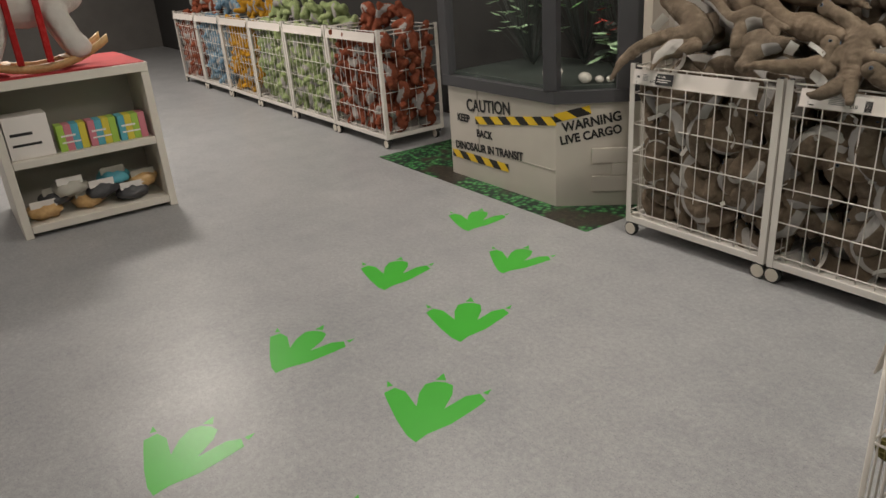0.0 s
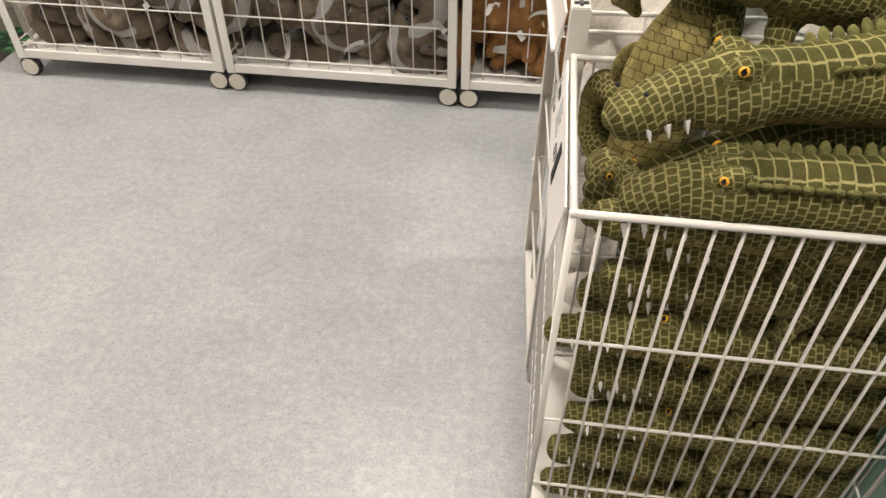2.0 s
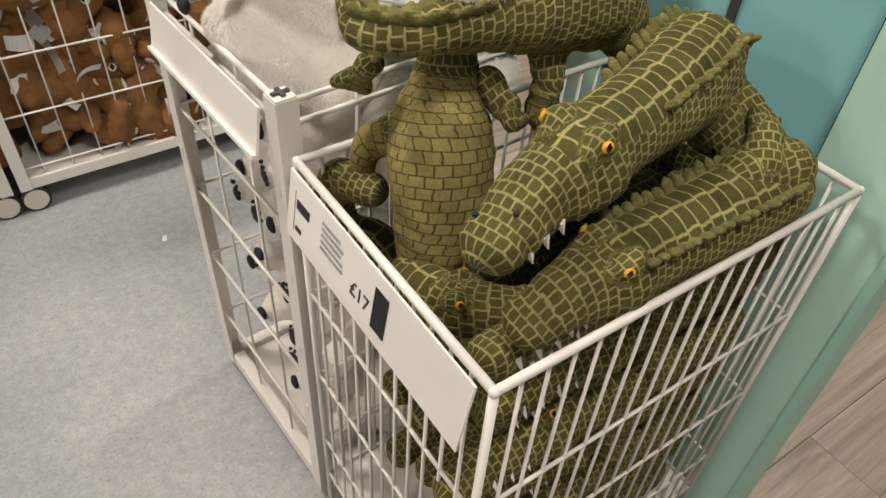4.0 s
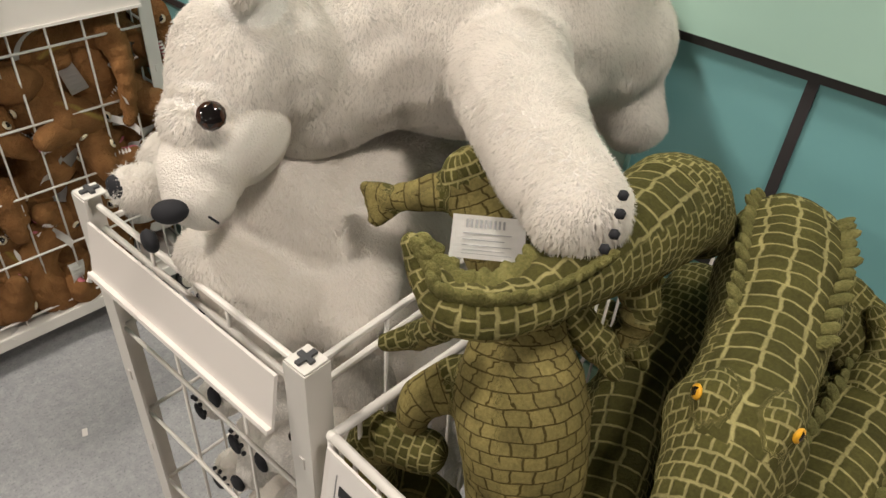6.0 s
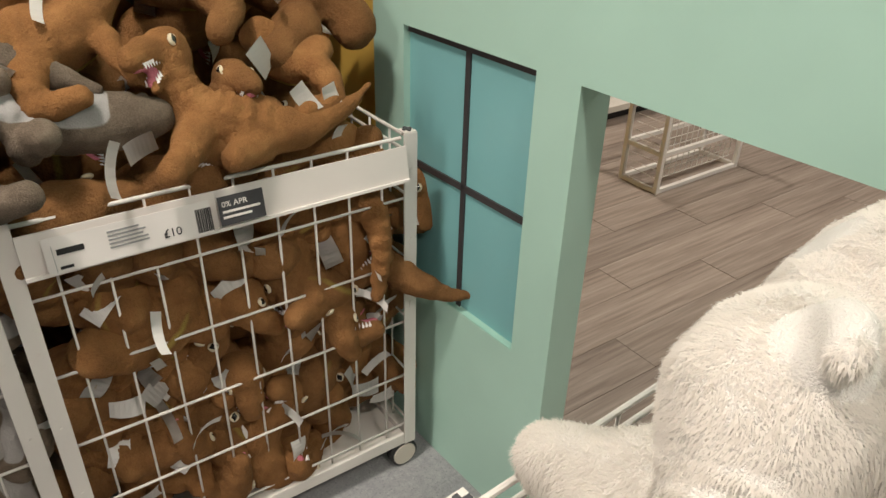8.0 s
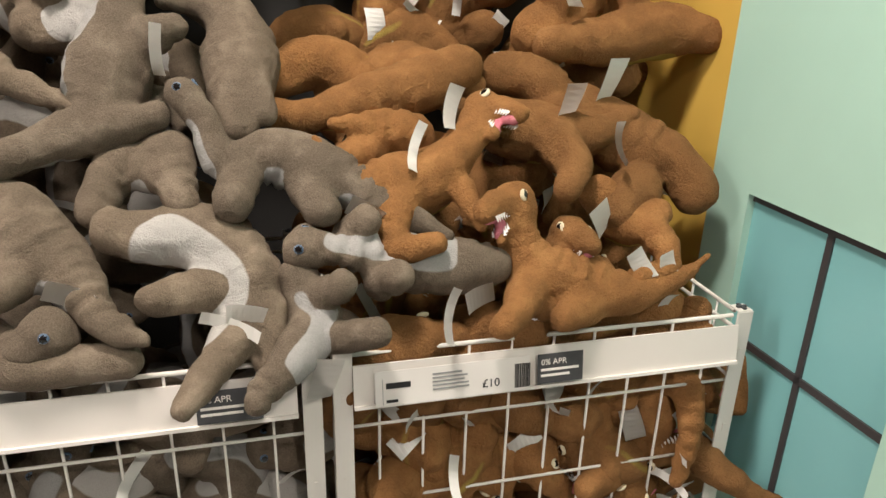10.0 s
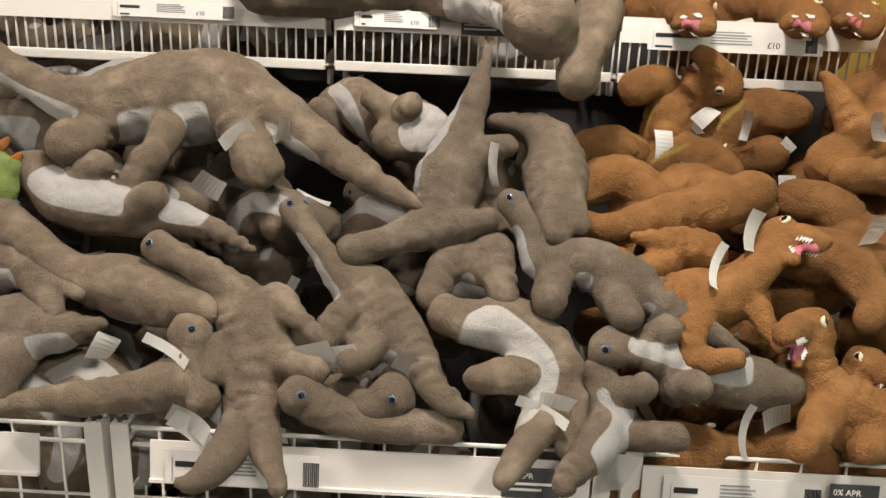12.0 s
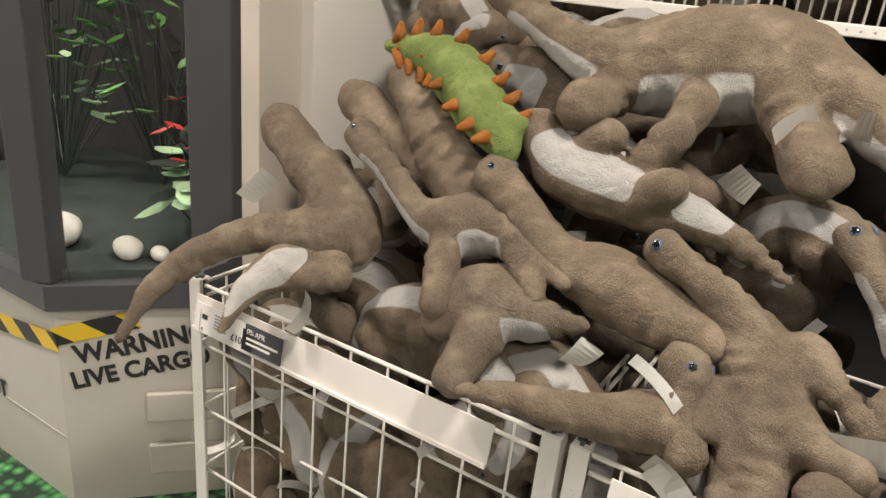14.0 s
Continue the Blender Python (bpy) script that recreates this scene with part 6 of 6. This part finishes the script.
part("mouth", a_rod((0.035, 1.662, 1.059), (0.041, 1.655, 1.052), 0.0012), STITCH, bear)
for q in ((0.167, 1.322, 1.198), (0.159, 1.317, 1.189), (0.152, 1.314, 1.177), (0.143, 1.314, 1.169)):
    part("toe_pad", ball(bmesh.new(), q, 0.0045, 1), STITCH, bear, "black felt toe pad", True)


bear = tagged(new("plush_polar_bear"), "white plush polar bear lying under another one", "soft toy", "polar bears")
me, _ = sculpt([[(0.127, 1.922, 0.964, 0.042), (0.158, 1.801, 0.979, 0.085), (0.221, 1.733, 0.945, 0.101), (0.347, 1.727, 0.913, 0.112)], [(0.306, 1.694, 0.959, 0.055), (0.222, 1.647, 0.92, 0.047), (0.163, 1.621, 0.871, 0.042)], [(0.098, 1.815, 0.984, 0.032), (0.059, 1.831, 0.994, 0.031), (0.04, 1.843, 0.998, 0.028)],
    [(0.119, 1.696, 0.882, 0.07), (0.088, 1.715, 0.922, 0.055), (0.062, 1.736, 0.956, 0.036)]], 0.0085, 4, None, wrinkle=0.004, mats=(WHITE_FUR,))
part("body", me, None, bear)
fur_part(bear, me, 60000, 0.009, 6)
for q, r in (((0.022, 1.844, 1.006), 0.016), ((0.012, 1.757, 0.987), 0.014), ((0.064, 1.708, 0.968), 0.008)):
    part("felt_patch", ball(bmesh.new(), q, (r * 0.6, r, r), 2), STITCH, bear, "black felt nose, eye and paw patches", True)


bear = tagged(new("plush_polar_bear"), "white plush polar bear lying deep in the bin", "soft toy", "polar bears")
me, _ = sculpt([[(0.44, 1.86, 0.84, 0.09), (0.42, 1.72, 0.86, 0.12), (0.40, 1.62, 0.84, 0.085)], [(0.24, 1.86, 0.80, 0.08), (0.22, 1.70, 0.78, 0.09), (0.20, 1.62, 0.76, 0.07)]], 0.009, 4, None, wrinkle=0.004, mats=(WHITE_FUR,))
part("body", me, None, bear)
fur_part(bear, me, 30000, 0.009, 9)


def small_bear(k, x, y, z):
    q = random.Random(k)
    ob = tagged(new("plush_polar_bear"), "white plush polar bear squeezed behind bin wires", "soft toy", "polar bears")
    a = q.uniform(-1, 1)
    head = [(0.06, 0.02 * a, 0.02, 0.058), (0.02, 0.03 * a, 0.0, 0.045), (-0.005, 0.04 * a, -0.015, 0.03)]
    me, _ = sculpt([[(0.16, -0.08, -0.02, 0.08), (0.14, 0.08, 0.02, 0.08)], head, [(0.1, 0.09, 0.05, 0.04), (0.02, 0.10 + 0.02 * a, 0.05, 0.036)], [(0.1, -0.09, -0.05, 0.04), (0.02, -0.10, -0.05 + 0.03 * a, 0.036)], [(0.08, 0.045, 0.07, 0.014), (0.085, 0.047, 0.075, 0.014)]], 0.01, 3, None, mats=(WHITE_FUR,))
    part("body", me, None, ob)
    fur_part(ob, me, 14000, 0.006, k)
    part("nose", ball(bmesh.new(), (-0.034, 0.045 * a, -0.012), (0.008, 0.016, 0.013), 2), STITCH, ob, "black felt nose", True)
    for sg in (-1, 1):
        put_eye(ob, "brown", (0.012, 0.03 * a + sg * 0.028, 0.03), (-1, sg * 0.5, 0.3), 0.6)
    paw_pads(ob, (-0.016, 0.10 + 0.02 * a, 0.05), (-1, 0.1, 0), 0.034)
    paw_pads(ob, (-0.016, -0.10, -0.05 + 0.03 * a), (-1, -0.1, 0), 0.034)
    ob.matrix_basis = pose(x, y, z, q.uniform(-50, 50), q.uniform(-10, 10), q.uniform(-12, 12))
    return ob


for k in range(7):
    small_bear(k, 0.10, 1.66 + 0.15 * (k % 2), 0.80 - 0.105 * k)


# toys packed behind the wires
rnd = random.Random(11)


def packed(make, x0, x1, y, z0, z1, cols, rows, spread=0.03, kinds=5):
    """Copies of a few curled toys, row on row behind the front grid of a bin."""
    protos = [make(k) for k in range(kinds)]
    first = set(range(kinds))
    for r in range(rows):
        for c in range(cols):
            k = rnd.randrange(kinds)
            x = x0 + (x1 - x0) * (c + 0.5 + rnd.uniform(-0.3, 0.3) + 0.25 * (r % 2)) / cols
            z = z0 + (z1 - z0) * (r + 0.5 + rnd.uniform(-0.2, 0.2)) / rows
            m = pose(x, y + rnd.uniform(0, spread), z, rnd.uniform(-25, 25), rnd.uniform(0, 360), rnd.uniform(-25, 25))
            if k in first:
                first.discard(k)
                protos[k].matrix_basis = m
            else:
                copy_thing(protos[k], m)
    for k in first:
        protos[k].matrix_basis = pose(x0 + 0.1 + 0.1 * k, y + 0.2, z0 + 0.2)


def curl(k, n=6, R=0.10, r=0.05, thin=0.4):
    q = random.Random(k)
    a0, turn = q.uniform(0, 6), q.uniform(2.2, 3.6)
    out = []
    for i in range(n):
        f = i / (n - 1)
        a = a0 + turn * f
        rr = r * (thin + (1 - thin) * math.sin(math.pi * min(1, 0.15 + 0.8 * f)))
        out.append((math.cos(a) * R, q.uniform(-0.02, 0.02), math.sin(a) * R, rr))
    return out


def spoke(s, k, R=0.1):
    q = random.Random(k * 7 + s)
    a = q.uniform(0, 6.28)
    return [(math.cos(a) * R * 0.4, 0, math.sin(a) * R * 0.4, 0.035), (math.cos(a) * R * 1.25, -0.05, math.sin(a) * R * 1.25, 0.03)]


FRONT = (0, -3, 0.5)


def small_sauropod(k):
    return sauropod(curl(k, 7, 0.13, 0.062, 0.38), [spoke(1, k), spoke(2, k)], (math.cos(k), -0.6, math.sin(k)), True, [((0.05, -0.075, 0.02), (10, 40 * k, 20))] if k % 2 else (), "taupe plush dinosaur squeezed behind bin wires", FRONT, 0.14, group="dinosaurs in bins")


def small_rex(k):
    c = curl(k + 20, 6, 0.11, 0.06, 0.72)
    c[0] = (c[0][0], -0.055, c[0][2], c[0][3])
    return rex(c, [spoke(1, k), spoke(2, k)], (math.cos(k * 2.1), -0.25, math.sin(k * 2.1)) if k % 4 != 1 else None, (math.cos(k), -0.6, math.sin(k)), [((0.05, -0.085, 0.03), (10, 50 * k, 20)), ((-0.06, -0.085, 0.05), (5, 130 + 70 * k, -20))][:1 + k % 2], "brown plush tyrannosaur squeezed behind bin wires", FRONT, "dinosaurs in bins", 0.05)


packed(small_sauropod, -2.0, -1.25, 2.885, 0.17, 0.90, 5, 6)
packed(small_sauropod, -1.14, -0.35, 2.885, 0.17, 0.90, 5, 6)
packed(small_rex, -0.22, 0.47, 2.875, 0.17, 0.88, 6, 7, kinds=8)
packed(small_sauropod, -2.0, -1.25, 3.08, 0.2, 0.9, 4, 4, 0.08, 2)
packed(small_sauropod, -1.14, -0.35, 3.08, 0.2, 0.9, 4, 4, 0.08, 2)
packed(small_rex, -0.22, 0.47, 3.08, 0.2, 0.85, 4, 4, 0.08, 2)
packed(small_sauropod, -1.95, -0.5, 3.12, 0.85, 1.25, 8, 2, 0.1)
packed(small_sauropod, -1.95, -0.5, 3.36, 1.15, 1.45, 8, 2, 0.1)
packed(small_rex, -0.3, 0.45, 3.15, 0.85, 1.3, 4, 3, 0.1, kinds=3)
packed(small_rex, -0.3, 0.45, 3.42, 1.2, 1.5, 4, 2, 0.1, kinds=3)
packed(small_sauropod, -2.0, -0.3, 3.6, 1.66, 1.76, 10, 1, 0.1)
packed(small_rex, -0.15, 0.4, 3.6, 1.66, 1.76, 4, 1, 0.1, kinds=3)
COL = {"rust": RED_PLUSH, "green": GREENISH, "tiger": TIGER_PLUSH, "blue": BLUE_PLUSH}


def far_toy(mat, word):
    def make(k):
        me, _ = sculpt([curl(k + 50, 5, 0.08, 0.05, 0.6), spoke(1, k), spoke(2, k)], 0.014, 3, (0, -1, 0), (0.2, 0.8), 0.3, 0.006, (mat, PALE))
        ob = tagged(new("plush_toy"), "%s coloured plush toy in a wire bin" % word, "soft toy", "toys in far bins")
        part("body", me, None, ob)
        return ob
    return make


for x0, x1, k in FAR:
    packed(far_toy(COL[k], k), x0 + 0.04, x1 - 0.04, 2.89, 0.18, 0.92, 6, 6, 0.03, 3)
    packed(far_toy(COL[k], k), x0 + 0.04, x1 - 0.04, 3.1, 1.0, 1.08, 6, 1, 0.12, 2)
    if k == "rust" and x0 > -6:
        for y in (3.0, 3.15, 3.28):
            packed(far_toy(COL[k], k), x1 - 0.1, x1 - 0.08, y, 0.18, 0.92, 1, 6, 0.03, 1)

# planks of the wood floor
pw, pl = 0.18, 1.1
pm = link_mesh("plank", a_box(0, 0.002, -0.005, pl - 0.003, pw, 0.0), PLANK)
fl = bpy.data.objects["floor_far"]
for j in range(44):
    for i in range(6):
        if j < 8 and i > 2:
            continue
        s = (j * 0.37 % 1.0) * pl
        o = part("plank", pm, None, fl)
        o.location = (0.61 if i == 0 else 0.61 + i * pl - s, -0.4 + j * pw, 0)
        if i == 0:
            o.scale.x = (pl - s) / pl
